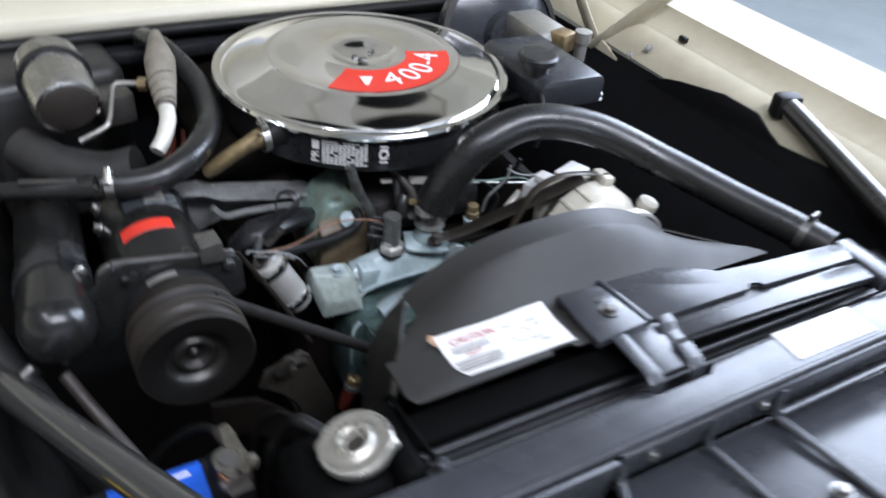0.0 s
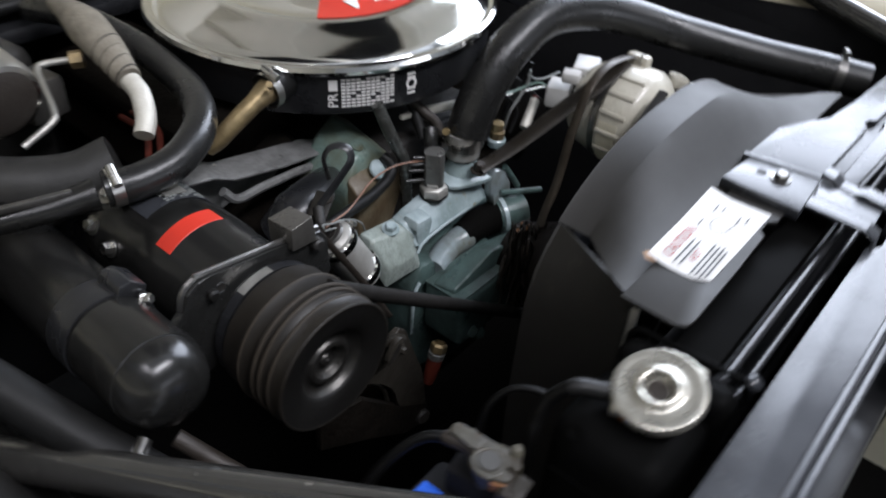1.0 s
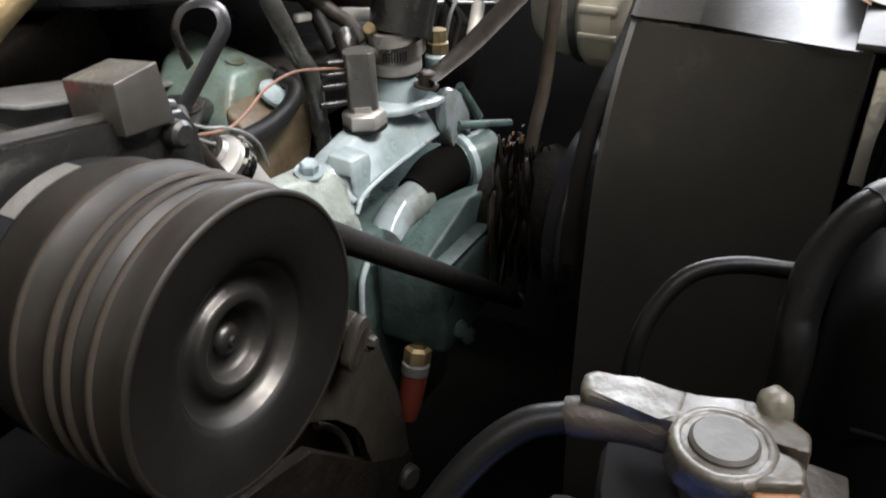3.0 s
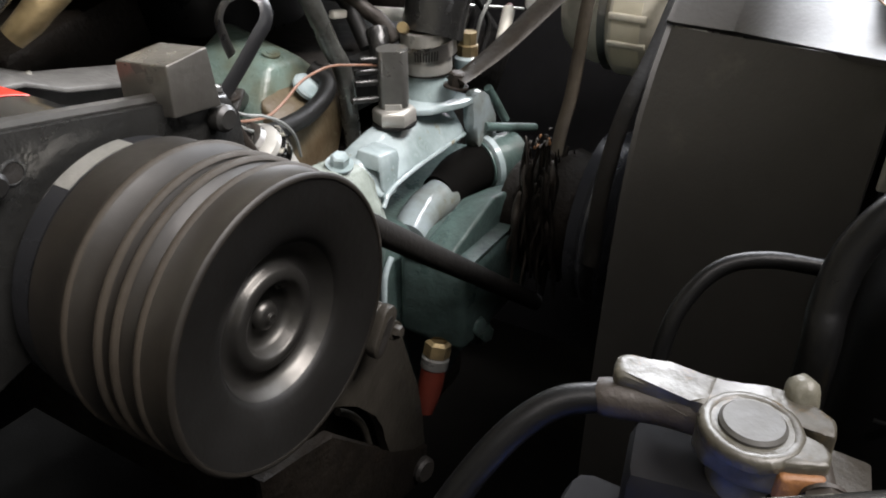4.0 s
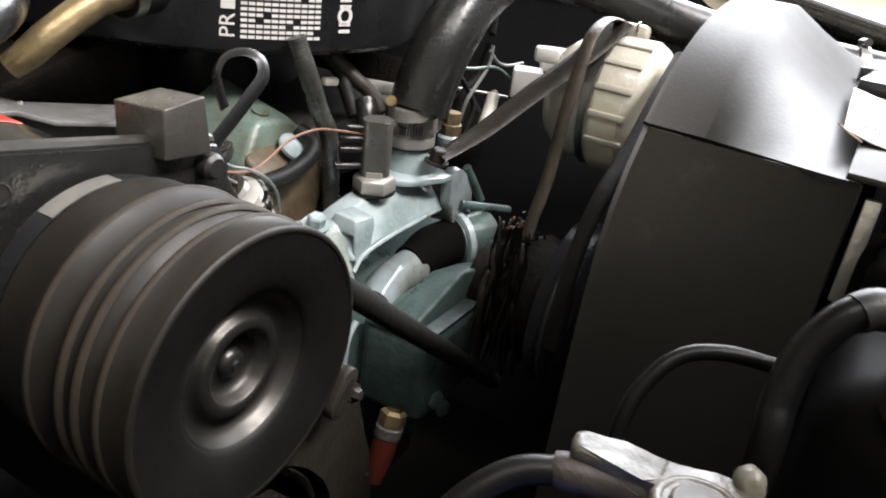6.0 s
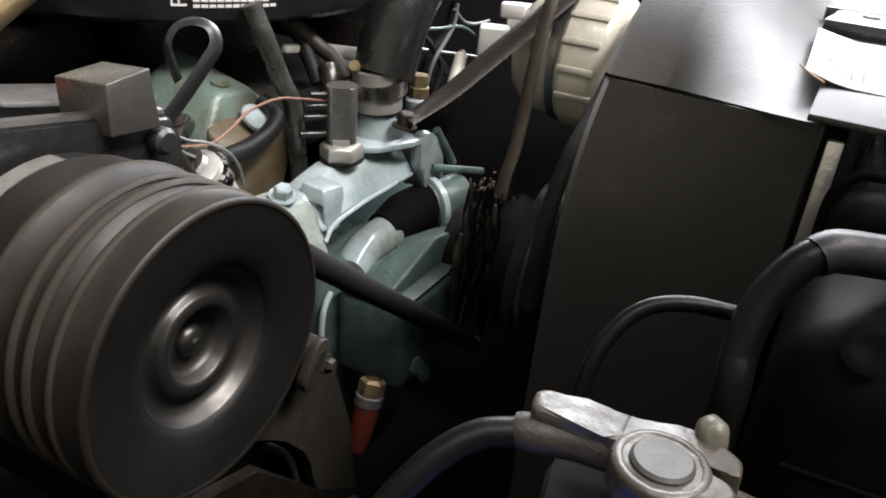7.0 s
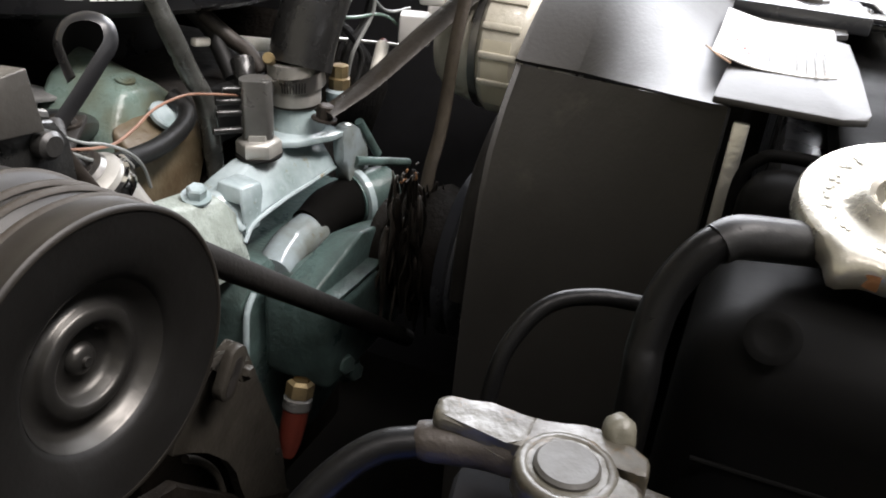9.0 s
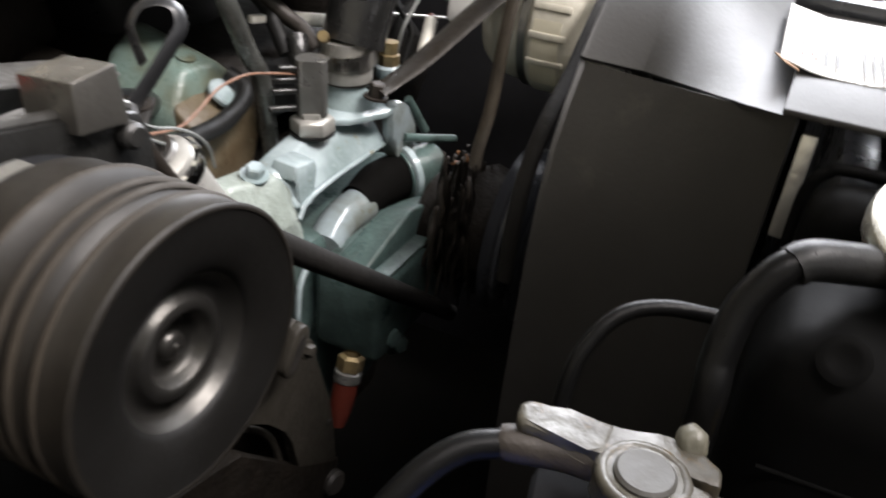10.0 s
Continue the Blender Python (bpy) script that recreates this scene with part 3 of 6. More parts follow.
part("dimple", lathe([(0.0, -0.0006), (0.0022, -0.0004), (0.0036, -0.0001), (0.0046, 0.0000), (0.0062, -0.0004)], (-0.2908, 0.0205, 0.8590), (-0.75, 0.12, 0.62), 28), TANK, tank)
part("seam_bead", tube([(-0.2960, -0.038, 0.826), (-0.2960, 0.030, 0.824)], 0.0007, 8, 2), TANK, tank)
part("outlet_tank", box((0.37, 0.0, 0.61), (0.07, 0.08, 0.48), bevel=0.02, seg=4), TANK, radiator)
part("top_rail", box((0.07, -0.0065, 0.8655), (0.55, 0.030, 0.012), bevel=0.002), TANK, radiator)
part("front_rail", tube([(-0.205, -0.028, 0.866), (0.345, -0.028, 0.866)], 0.0032, 10, 2), BLACK_SATIN, radiator)
part("front_rail", tube([(-0.205, -0.0385, 0.860), (0.345, -0.0385, 0.860)], 0.0026, 10, 2), BLACK_SATIN, radiator)
# the tank ends in a rolled seam where it meets the core
part("tank_end", box((-0.2140, -0.004, 0.8150), (0.0260, 0.0780, 0.1120), bevel=0.0110, seg=4), TANK, radiator)
part("tank_seam", tube([(-0.2010, 0.0355, 0.835), (-0.2020, 0.0360, 0.856), (-0.2025, 0.0350, 0.865), (-0.2025, 0.0315, 0.8698), (-0.2025, 0.0260, 0.8722), (-0.2020, 0.0, 0.8728), (-0.2000, -0.026, 0.8725), (-0.1975, -0.038, 0.8700), (-0.1970, -0.044, 0.855)], 0.0021, 10, 6), TANK, radiator, "rolled tank seam")
part("seam_end", disc(0.0060, 0.007, (-0.1970, -0.0415, 0.8690), (0.4, -0.6, 0.7), 20, 0.002), BLACK_PANEL, radiator)
# the filler neck leans outwards, and the cap with it
LEAN_UP = Vector((-0.30, 0.055, 1.0)).normalized()
CAP_AT = Vector((-0.2477, -0.0052, 0.8815))
part("filler_neck", lathe([(0.0190, -0.034), (0.0195, -0.018), (0.0205, -0.011), (0.0235, -0.0085), (0.0238, -0.0065)], CAP_AT, LEAN_UP), TANK, radiator)
CAP = [(0.0, -0.0040, 0), (0.0075, -0.0040, 0), (0.0085, -0.0030, 0), (0.0096, 0.0012, 0), (0.0112, 0.0022, 0), (0.0130, 0.0016, 0), (0.0146, -0.0004, 0), (0.0170, -0.0010, 0), (0.0222, -0.0006, 0), (0.0252, 0.0000, 0.1), (0.0268, -0.0006, 0.35),
       (0.0276, -0.0020, 0.75), (0.0279, -0.0040, 1), (0.0278, -0.0068, 1.1), (0.0272, -0.0080, 1.1), (0.0262, -0.0074, 0.9), (0.0255, -0.0050, 0.4)]
u, v, w = frame_of(LEAN_UP).to_3x3().transposed()
ears = [math.degrees(math.atan2(Vector(e).dot(v), Vector(e).dot(u))) for e in ((-0.84, 0.54, -0.28), (0.84, -0.54, 0.28))]
bm = bmesh.new()
rings = []
for r, h, ear in CAP:
    ring = []
    for k in range(96):
        a = math.tau * k / 96
        lobe = max(math.exp(-((((math.degrees(a) - c + 180) % 360) - 180) / 7.0) ** 2) for c in ears)
        q = r + ear * 0.0034 * lobe
        ring.append(bm.verts.new(CAP_AT + u * (q * math.cos(a)) + v * (q * math.sin(a)) + w * (h - ear * 0.0010 * lobe)))
    rings.append(ring)
for a, b in zip(rings, rings[1:]):
    for k in range(96):
        bm.faces.new([a[k], a[(k + 1) % 96], b[(k + 1) % 96], b[k]])
bmesh.ops.remove_doubles(bm, verts=bm.verts, dist=1e-6)
cap = part("radiator_cap", bm, CAP_METAL, radiator, "corroded bright metal filler cap")
part("centre_disc", disc(0.0062, 0.0010, CAP_AT - w * 0.0040, LEAN_UP, 24), RUSTY, cap, "rusty centre rivet")
c = ears[0] + 11
part("rust_streak", solid(lathe([(0.0270, -0.0012), (0.0280, -0.0030), (0.0282, -0.0066)], CAP_AT, LEAN_UP, 6, start=c, sweep=7), 0.0002), RUST_ORANGE, cap, "rust streak beside one ear")
bm = bmesh.new()
for k in range(26):
    a = radians(40 + k * 11)
    if k not in (9, 10, 19):
        c = CAP_AT + u * (0.0202 * math.cos(a)) + v * (0.0202 * math.sin(a)) - w * 0.0006
        disc(0.0009, 0.00016, c, LEAN_UP, 7, bm=bm)
        disc(0.0007, 0.00016, c + u * (0.0016 * math.cos(a + k)) + v * (0.0016 * math.sin(a + k)), LEAN_UP, 7, bm=bm)
tagged(part("embossing", bm, CAP_METAL, cap), kind="stuff")
# overflow hose from the neck, and the thin drain hose behind the battery
ov = thing("overflow_hose", (-0.285, 0.04, 0.78), "black rubber overflow hose on the filler neck", "hose")
part("hose_tube", tube([(-0.271, 0.033, 0.8725), (-0.2755, 0.0395, 0.868), (-0.281, 0.045, 0.858), (-0.2875, 0.0465, 0.846), (-0.2935, 0.0455, 0.830), (-0.298, 0.045, 0.76), (-0.30, 0.045, 0.70)], 0.0047, 14, 8), HOSE_SLICK, ov)
part("neck_elbow", tube([(-0.2540, 0.010, 0.8680), (-0.2630, 0.0225, 0.8702), (-0.2705, 0.0330, 0.8716), (-0.2740, 0.0370, 0.8700)], [0.0056, 0.0056, 0.0056, 0.0053], 10, 4), RUBBER, ov, "worn black elbow fitting")
dr = thing("drain_hose", (-0.28, 0.07, 0.70), "thin black rubber hose looping in front of the shroud", "hose")
part("hose_tube", tube([(-0.312, 0.082, 0.72), (-0.298, 0.082, 0.80), (-0.291, 0.082, 0.826), (-0.284, 0.079, 0.837), (-0.277, 0.073, 0.8435), (-0.271, 0.063, 0.8455), (-0.266, 0.050, 0.8445)], 0.0024, 12, 8), HOSE_SLICK, dr)

# ---- fan shroud ----
shroud = thing("fan_shroud", (0.05, 0.10, 0.45), "matt black moulded plastic fan shroud with a paper label", "fan shroud")
CX, CZ, R = 0.020, 0.700, 0.216
CORNERS = [(0.225, 0.876), (-0.190, 0.8805), (-0.190, 0.44), (0.325, 0.44)]
ANGLES = [52, 133.5, 236, 308, 412]


def shroud_row(y, k, grow=0.0):
    out = []
    for q in range(4):
        a0, a1 = ANGLES[q], ANGLES[q + 1]
        p0, p1 = CORNERS[q], CORNERS[(q + 1) % 4]
        for j in range(20):
            s = j / 20
            a = radians(a0 + (a1 - a0) * s)
            fx, fz = p0[0] + (p1[0] - p0[0]) * s, p0[1] + (p1[1] - p0[1]) * s
            cx, cz = CX + (R + grow) * math.cos(a), CZ + (R + grow) * math.sin(a)
            if math.cos(a) < 0 < math.sin(a):  # the outline is squarer towards the filler tank
                f = (abs(math.cos(a)) ** 2.6 + abs(math.sin(a)) ** 2.6) ** (-1 / 2.6)
                cx, cz = CX + (R + grow) * f * math.cos(a), CZ + (R + grow) * f * math.sin(a)
            if cx < -0.160:
                cx = -0.160 - 0.022 * (1 - math.exp((cx + 0.160) / 0.022))
            out.append((fx + (cx - fx) * k, y, fz + (cz - fz) * k))
    return out


ROWS_Y = ((0.045, 0, 0), (0.053, 0.05, 0), (0.063, 0.18, 0), (0.076, 0.42, 0), (0.090, 0.69, 0), (0.0985, 0.86, 0), (0.1058, 0.996, 0), (0.1068, 1.0, 0), (0.110, 1.0, 0), (0.131, 1, 0.0004), (0.133, 1, 0.0012))
SIDE_Y = ((0.045, 0, 0), (0.060, 0.17, 0), (0.080, 0.40, 0), (0.100, 0.64, 0), (0.115, 0.81, 0), (0.131, 1, 0.0), (0.133, 1, 0.0008))
for name, first, last, out in (("upper_shell", 0, 20, 0.0014), ("lower_shell", 20, 80, 0.0)):
    bm = bmesh.new()
    rows = [[bm.verts.new(p) for p in (shroud_row(y, k, g + out) * 2)[first:last + 1]] for y, k, g in (ROWS_Y if out else SIDE_Y)]
    for a, b in zip(rows, rows[1:]):
        for j in range(last - first):
            bm.faces.new([a[j], a[j + 1], b[j + 1], b[j]])
    if out:
        for v in bm.verts:
            v.co.z += 0.0006
    part(name, solid(bm, 0.0022), BLACK_PLASTIC, shroud, sharp=24)
# flange on the radiator top with a rounded corner and a slightly wavy free edge
bm = prism([(-0.198, 0.050), (-0.1985, 0.012), (-0.194, 0.0045), (-0.187, 0.0035), (-0.12, 0.0045), (-0.07, 0.006), (-0.066, 0.012), (-0.05, 0.012), (-0.046, 0.006), (-0.005, 0.006), (-0.005, 0.050)], (0, 0, 0.8835), (1, 0, 0), (0, 1, 0), 0.0024, 0.0006)
part("top_flange", bm, BLACK_PLASTIC, shroud)
part("side_flange", box((-0.1945, 0.0395, 0.8590), (0.003, 0.0052, 0.038), (0, 2, 0), bevel=0.0008), ALU, shroud, "bare metal flange edge")
# paper label: its rear edge bends up over the shroud and one corner has lifted
bm = bmesh.new()
LW, LH, NX, NY = 0.108, 0.044, 14, 8
grid = {}


def label_lift(u, v, y):
    return 0.8864 + 0.22 * max(0, y - 0.043) + 0.003 * max(0, v - 0.35) ** 1.5 * max(0, 1 - 2.2 * u) ** 1.5 + 0.0004 * math.sin(9 * u)


def on_label(bm, proud=0.0016):
    """Lays flat print onto the curved label."""
    for v in bm.verts:
        b = (v.co.y - 0.0125) / LH
        v.co.z = label_lift((v.co.x + 0.150 + 0.003 * b) / LW, b, v.co.y) + proud
    return bm


for i in range(NX + 1):
    for j in range(NY + 1):
        u, v = i / NX, j / NY
        x, y = -0.150 + u * LW - 0.003 * v, 0.0125 + v * LH + 0.004 * u * v
        if u < 0.08 and v < 0.2:
            x += 0.006 * (1 - u / 0.08) * (1 - v / 0.2)
        grid[i, j] = bm.verts.new((x, y, label_lift(u, v, y)))
for i in range(NX):
    for j in range(NY):
        bm.faces.new([grid[i, j], grid[i + 1, j], grid[i + 1, j + 1], grid[i, j + 1]])
label = part("paper_label", solid(bm, 0.0005), PAPER, shroud, "white caution label with a lifted corner")
flat = lambda x, y, z=0.8880: pose(x, y, z, 0, 0, 1.5)
part("torn_corner", loft([[(-0.1545, 0.0490, 0.8872), (-0.1525, 0.0490, 0.8872), (-0.1525, 0.0490, 0.8876), (-0.1545, 0.0490, 0.8876)],
                          [(-0.1590, 0.0545, 0.8905), (-0.1520, 0.0535, 0.8890), (-0.1520, 0.0535, 0.8894), (-0.1590, 0.0545, 0.8909)],
                          [(-0.1560, 0.0590, 0.8925), (-0.1500, 0.0570, 0.8905), (-0.1500, 0.0570, 0.8909), (-0.1560, 0.0590, 0.8929)]]), PAPER_BROWN, label, "curled brown paper backing")
bm = lettering("CAUTION", 0.0095, flat(-0.122, 0.0470, 0.8898))
lettering("HOT", 0.0070, flat(-0.128, 0.0315, 0.8876), bm)
part("red_words", on_label(bm), INK_RED, label)
bm = bmesh.new()
for y, w in ((0.0405, 0.034), (0.0365, 0.034), (0.0265, 0.042), (0.0232, 0.040), (0.0200, 0.043), (0.0170, 0.036)):
    patch(flat(-0.128, y, 0.8884), w, 0.0013, bm)
for a in range(12):
    b = radians(a * 25)
    patch(pose(-0.082 + 0.009 * math.cos(b), 0.0345 + 0.007 * math.sin(b), 0.8882, 0, 0, math.degrees(b) + 90), 0.003, 0.0006, bm)
for x, y, w in ((-0.066, 0.046, 0.010), (-0.063, 0.041, 0.007), (-0.07, 0.027, 0.012), (-0.064, 0.022, 0.009), (-0.09, 0.047, 0.008)):
    patch(flat(x, y, 0.8882), w, 0.0009, bm)
part("small_print", on_label(bm), INK, label)

# ---- top panel and hold-down of the radiator ----
cover = thing("radiator_top_panel", (0.15, 0.03, 0.875), "satin black radiator top panel with a hold-down strap", "panel")
part("panel_sheet", prism([(0.030, -0.024), (0.288, -0.034), (0.302, 0.018), (0.270, 0.0225), (0.190, 0.028), (0.138, 0.033), (0.118, 0.048), (0.030, 0.060)], (0, 0, 0.8795), (1, 0, 0), (0, 1, 0), 0.0035, 0.0008), BLACK_SATIN, cover)
part("raised_sheet", prism([(0.022, 0.003), (0.148, 0.001), (0.153, 0.0078), (0.164, 0.0052), (0.165, -0.0015), (0.255, -0.0050), (0.285, -0.0070), (0.298, 0.0135), (0.280, 0.0200), (0.193, 0.0255), (0.138, 0.0310), (0.1195, 0.0460), (0.090, 0.0590), (0.022, 0.0615)], (0, 0, 0.8836), (1, 0, 0), (0, 1, 0), 0.0052, 0.0012), BLACK_PANEL, cover)
part("front_strip", prism([(0.036, -0.0225), (0.171, -0.0265), (0.282, -0.0345), (0.285, -0.0115), (0.255, -0.0088), (0.168, -0.0062), (0.164, -0.0105), (0.045, -0.0085)], (0, 0, 0.8836), (1, 0, 0), (0, 1, 0), 0.0038, 0.0010), BLACK_PANEL, cover)
part("end_cap", box((0.300, -0.010, 0.880), (0.024, 0.066, 0.018), (0, 0, -4), bevel=0.004), BLACK_PANEL, cover)
hold = part("hold_down_plate", prism([(-0.0300, 0.0600), (0.0145, 0.0560), (0.0225, 0.0005), (-0.0320, -0.0035)], (0, 0, 0.8842), (1, 0, 0), (0, 1, 0), 0.0088, 0.0013), BLACK_PANEL, cover, "black steel hold-down plate")
part("plate_bolt", hexbolt((0.0000, 0.0240, 0.8930), (0, 0, 1), 0.0055, 0.006), STEEL_DARK, hold)
part("plate_hole", disc(0.0040, 0.0006, (-0.0002, 0.0395, 0.8929), seg=16), GRIME, hold)
part("side_lip", prism([(0.0235, 0.0010), (0.0300, 0.0020), (0.0215, 0.0630), (0.0155, 0.0620)], (0, 0, 0.8842), (1, 0, 0), (0, 1, 0), 0.0092, 0.0012), BLACK_PANEL, hold)
strap = part("strap", prism([(-0.012, 0.006), (0.040, 0.002), (0.030, -0.048), (-0.012, -0.050)], (0, 0, 0.8842), (1, 0, 0), (0, 1, 0), 0.0030, 0.0008), BLACK_PANEL, cover)
part("strap_rail", strip([(-0.0095, 0.006, 0.8885), (-0.0102, -0.020, 0.8885), (-0.0108, -0.047, 0.8880), (-0.0110, -0.0530, 0.8855), (-0.0110, -0.0550, 0.8660)], 0.0150, 0.0026), BLACK_PANEL, strap)
part("strap_rail", strip([(0.0430, 0.003, 0.8895), (0.0410, -0.006, 0.8890), (0.0395, -0.0125, 0.8850), (0.0375, -0.0240, 0.8850), (0.0355, -0.0315, 0.8885), (0.0330, -0.047, 0.8880), (0.0322, -0.0530, 0.8855), (0.0320, -0.0550, 0.8660)], 0.0160, 0.0026), BLACK_PANEL, strap)

# ---- air cleaner ----
ac = thing("air_cleaner", (0, 0.543, 0.79), "round black air cleaner housing with a chrome lid", "air cleaner")
part("housing", lathe([(0, 0.835), (0.10, 0.835), (0.158, 0.838), (0.176, 0.841), (0.182, 0.845), (0.1835, 0.850), (0.1835, 0.887), (0.0, 0.888)], (0, 0.543, 0), seg=80), BLACK_SATIN, ac, "black painted steel housing")
part("throat", lathe([(0.075, 0.79), (0.075, 0.836)], (0, 0.543, 0), seg=32), BLACK_SATIN, ac)
part("lid", lathe([(0.1855, 0.8865), (0.190, 0.888), (0.1915, 0.892), (0.190, 0.896), (0.1865, 0.8968), (0.1835, 0.8948), (0.1805, 0.8950), (0.1780, 0.8975), (0.1720, 0.8995), (0.1500, 0.9050), (0.1320, 0.9100), (0.1265, 0.9125), (0.1225, 0.9135),
                   (0.1185, 0.9128), (0.1140, 0.9112), (0.0950, 0.9104), (0.0700, 0.9108), (0.0560, 0.9125), (0.0480, 0.9138), (0.0430, 0.9132), (0.0380, 0.9090), (0.0260, 0.9020), (0.0140, 0.8990), (0.0, 0.8985)], (0, 0.543, 0), seg=112), CHROME, ac, "chrome plated lid")
nut = part("wing_nut", disc(0.007, 0.006, (0, 0.543, 0.899), seg=16, bevel=0.002), BLOCK, ac)
for s in (-1, 1):
    part("wing", box((s * 0.013, 0.543 + s * 0.004, 0.909), (0.010, 0.003, 0.007), (0, s * -18, 18), bevel=0.001), BLOCK, nut)
decal = part("decal", lathe([(0.0555, 0.9132), (0.0700, 0.9114), (0.0950, 0.9110), (0.1120, 0.9116)], (0, 0.543, 0), seg=40, start=-136, sweep=124), RED, ac, "red decal with white lettering")
for ch, deg, size in (("4", -88, 0.046), ("0", -69, 0.046), ("0", -51, 0.046), ("-", -38, 0.034), ("4", -25, 0.046)):
    a = radians(deg)
    bm = bmesh.new()
    lettering(ch, size, pose(0.083 * math.cos(a), 0.543 + 0.083 * math.sin(a), 0.9118, 0, 0, deg + 90), bm, 0.0004)
    part("numeral", bm, INK_WHITE, decal)
a = radians(-111)
part("arrow_mark", prism([(-0.008, 0.011), (0.008, 0.011), (0.002, -0.010), (-0.002, -0.010)], (0.083 * math.cos(a), 0.543 + 0.083 * math.sin(a), 0.9114), (math.cos(a + math.pi / 2), math.sin(a + math.pi / 2), 0), (-math.cos(a), -math.sin(a), 0.03), 0.0008), INK_WHITE, decal)
print_ = bmesh.new()
lettering("PR", 0.0135, on_drum(0, 0.543, 0.860, 0.1840, -130.5) @ pose(0, 0, 0, 0, 0, 90), print_)
patch(on_drum(0, 0.543, 0.8755, 0.1840, -130.5), 0.0085, 0.011, print_)
for k in range(9):
    z = 0.8535 + k * 0.0034
    for deg in np.arange(-127.5, -111, 1.5):
        if (k * 7 + int(deg * 3)) % 11:
            patch(on_drum(0, 0.543, z, 0.1839, deg), 0.0040, 0.0019, print_)
for z in (0.858, 0.8625, 0.874, 0.878):
    patch(on_drum(0, 0.543, z, 0.1839, -106.0), 0.009, 0.0022, print_)
lathe([(0.0035, 0), (0.0060, 0), (0.0060, 0.0003), (0.0035, 0.0003)], on_drum(0, 0.543, 0.868, 0.1838, -106.0).translation, (math.cos(radians(-106)), math.sin(radians(-106)), 0), 24, print_)
part("printed_label", print_, INK_WHITE, ac, "white printed service label")

# ---- air conditioning compressor ----
CAX, CAZ = -0.312, 0.797
Y = (0, 1, 0)
comp = thing("air_conditioning_compressor", (CAX, 0.35, 0.74), "gloss black air conditioning compressor with a red band", "compressor")
shell = part("body", lathe([(0, 0.268), (0.043, 0.268), (0.046, 0.276), (0.0485, 0.292), (0.0485, 0.340), (0.0500, 0.344), (0.0500, 0.378), (0.0485, 0.382), (0.0485, 0.425), (0.050, 0.430), (0.050, 0.444), (0.046, 0.452), (0, 0.454)], (CAX, 0, CAZ), Y, 64), BLACK_GLOSS, comp)
part("red_band", lathe([(0.0503, 0.345), (0.0508, 0.3455), (0.0508, 0.3630), (0.0503, 0.3635)], (CAX, 0, CAZ), Y, 32, start=-128, sweep=60), RED, comp, "red printed band")
# plate with small print behind the band
bm = lathe([(0.0492, 0.390), (0.0492, 0.422)], (CAX, 0, CAZ), Y, 20, start=-115, sweep=75)
plate = part("rating_plate", solid(bm, 0.0004), BLACK_PANEL, comp)
bm = bmesh.new()
for k, y in enumerate(np.arange(0.393, 0.4205, 0.0032)):
    for a in range(48, 92, 5):
        if (k * 5 + a) % 7 > 1:
            b = radians(a)
            box((CAX + 0.0497 * math.cos(b), y, CAZ + 0.0497 * math.sin(b)), (0.0008, 0.0013, 0.0034), (0, -a, 0), bm=bm)
part("small_print", bm, WIRE_GREY, plate)
part("blank_tag", box((CAX + 0.012, 0.405, CAZ + 0.0490), (0.020, 0.016, 0.0012), (0, 14, 0)), ALU, comp)
for y, a in ((0.438, 150), (0.410, 158), (0.440, 118)):
    b = radians(a)
    part("case_bolt", hexbolt((CAX + 0.0490 * math.cos(b), y, CAZ + 0.0490 * math.sin(b)), (math.cos(b), 0, math.sin(b)), 0.0055, 0.007), STEEL, comp)
part("clutch_plate", lathe([(0.0279, 0.2046), (0.0288, 0.2024), (0.0310, 0.2008), (0.0360, 0.1994), (0.0440, 0.1984), (0.0500, 0.1979), (0.0508, 0.1978)], (CAX, 0, CAZ), Y, 96), CLUTCH_BLACK, comp, "dull black clutch plate", sharp=60)
pulley = part("pulley", lathe([(0.0507, 0.1990), (0.0509, 0.1977), (0.0516, 0.1976), (0.0529, 0.1982), (0.0530, 0.1994), (0.0522, 0.2020), (0.0521, 0.2060), (0.0527, 0.2100), (0.0533, 0.2113),
                               (0.0530, 0.2126), (0.0462, 0.2160), (0.0464, 0.2172), (0.0526, 0.2202), (0.0533, 0.2212), (0.0529, 0.2222), (0.0480, 0.2241), (0.0480, 0.2253), (0.0528, 0.2273), (0.0534, 0.2282), (0.0530, 0.2294), (0.0455, 0.2334),
                               (0.0455, 0.2366), (0.0530, 0.2408), (0.0538, 0.2422), (0.0537, 0.2440), (0.0515, 0.2475), (0.0512, 0.2620), (0.0440, 0.2650), (0.0, 0.2650)], (CAX, 0, CAZ), Y, 96), PULLEY, comp, "dusty black grooved clutch pulley at rest", sharp=60)
hub = part("clutch_hub", lathe([(0.0, 0.2108), (0.0048, 0.2108), (0.0065, 0.2120), (0.0112, 0.2118), (0.0128, 0.2092), (0.0136, 0.2058), (0.0143, 0.2050), (0.0156, 0.2048), (0.0180, 0.2052), (0.0187, 0.2060), (0.0193, 0.2074), (0.0206, 0.2088), (0.0226, 0.2091),
                               (0.0246, 0.2084), (0.0264, 0.2064), (0.0278, 0.2036), (0.0284, 0.2028)], (CAX, 0, CAZ), Y, 72), HUB_STEEL, comp, "worn steel clutch hub", sharp=60)
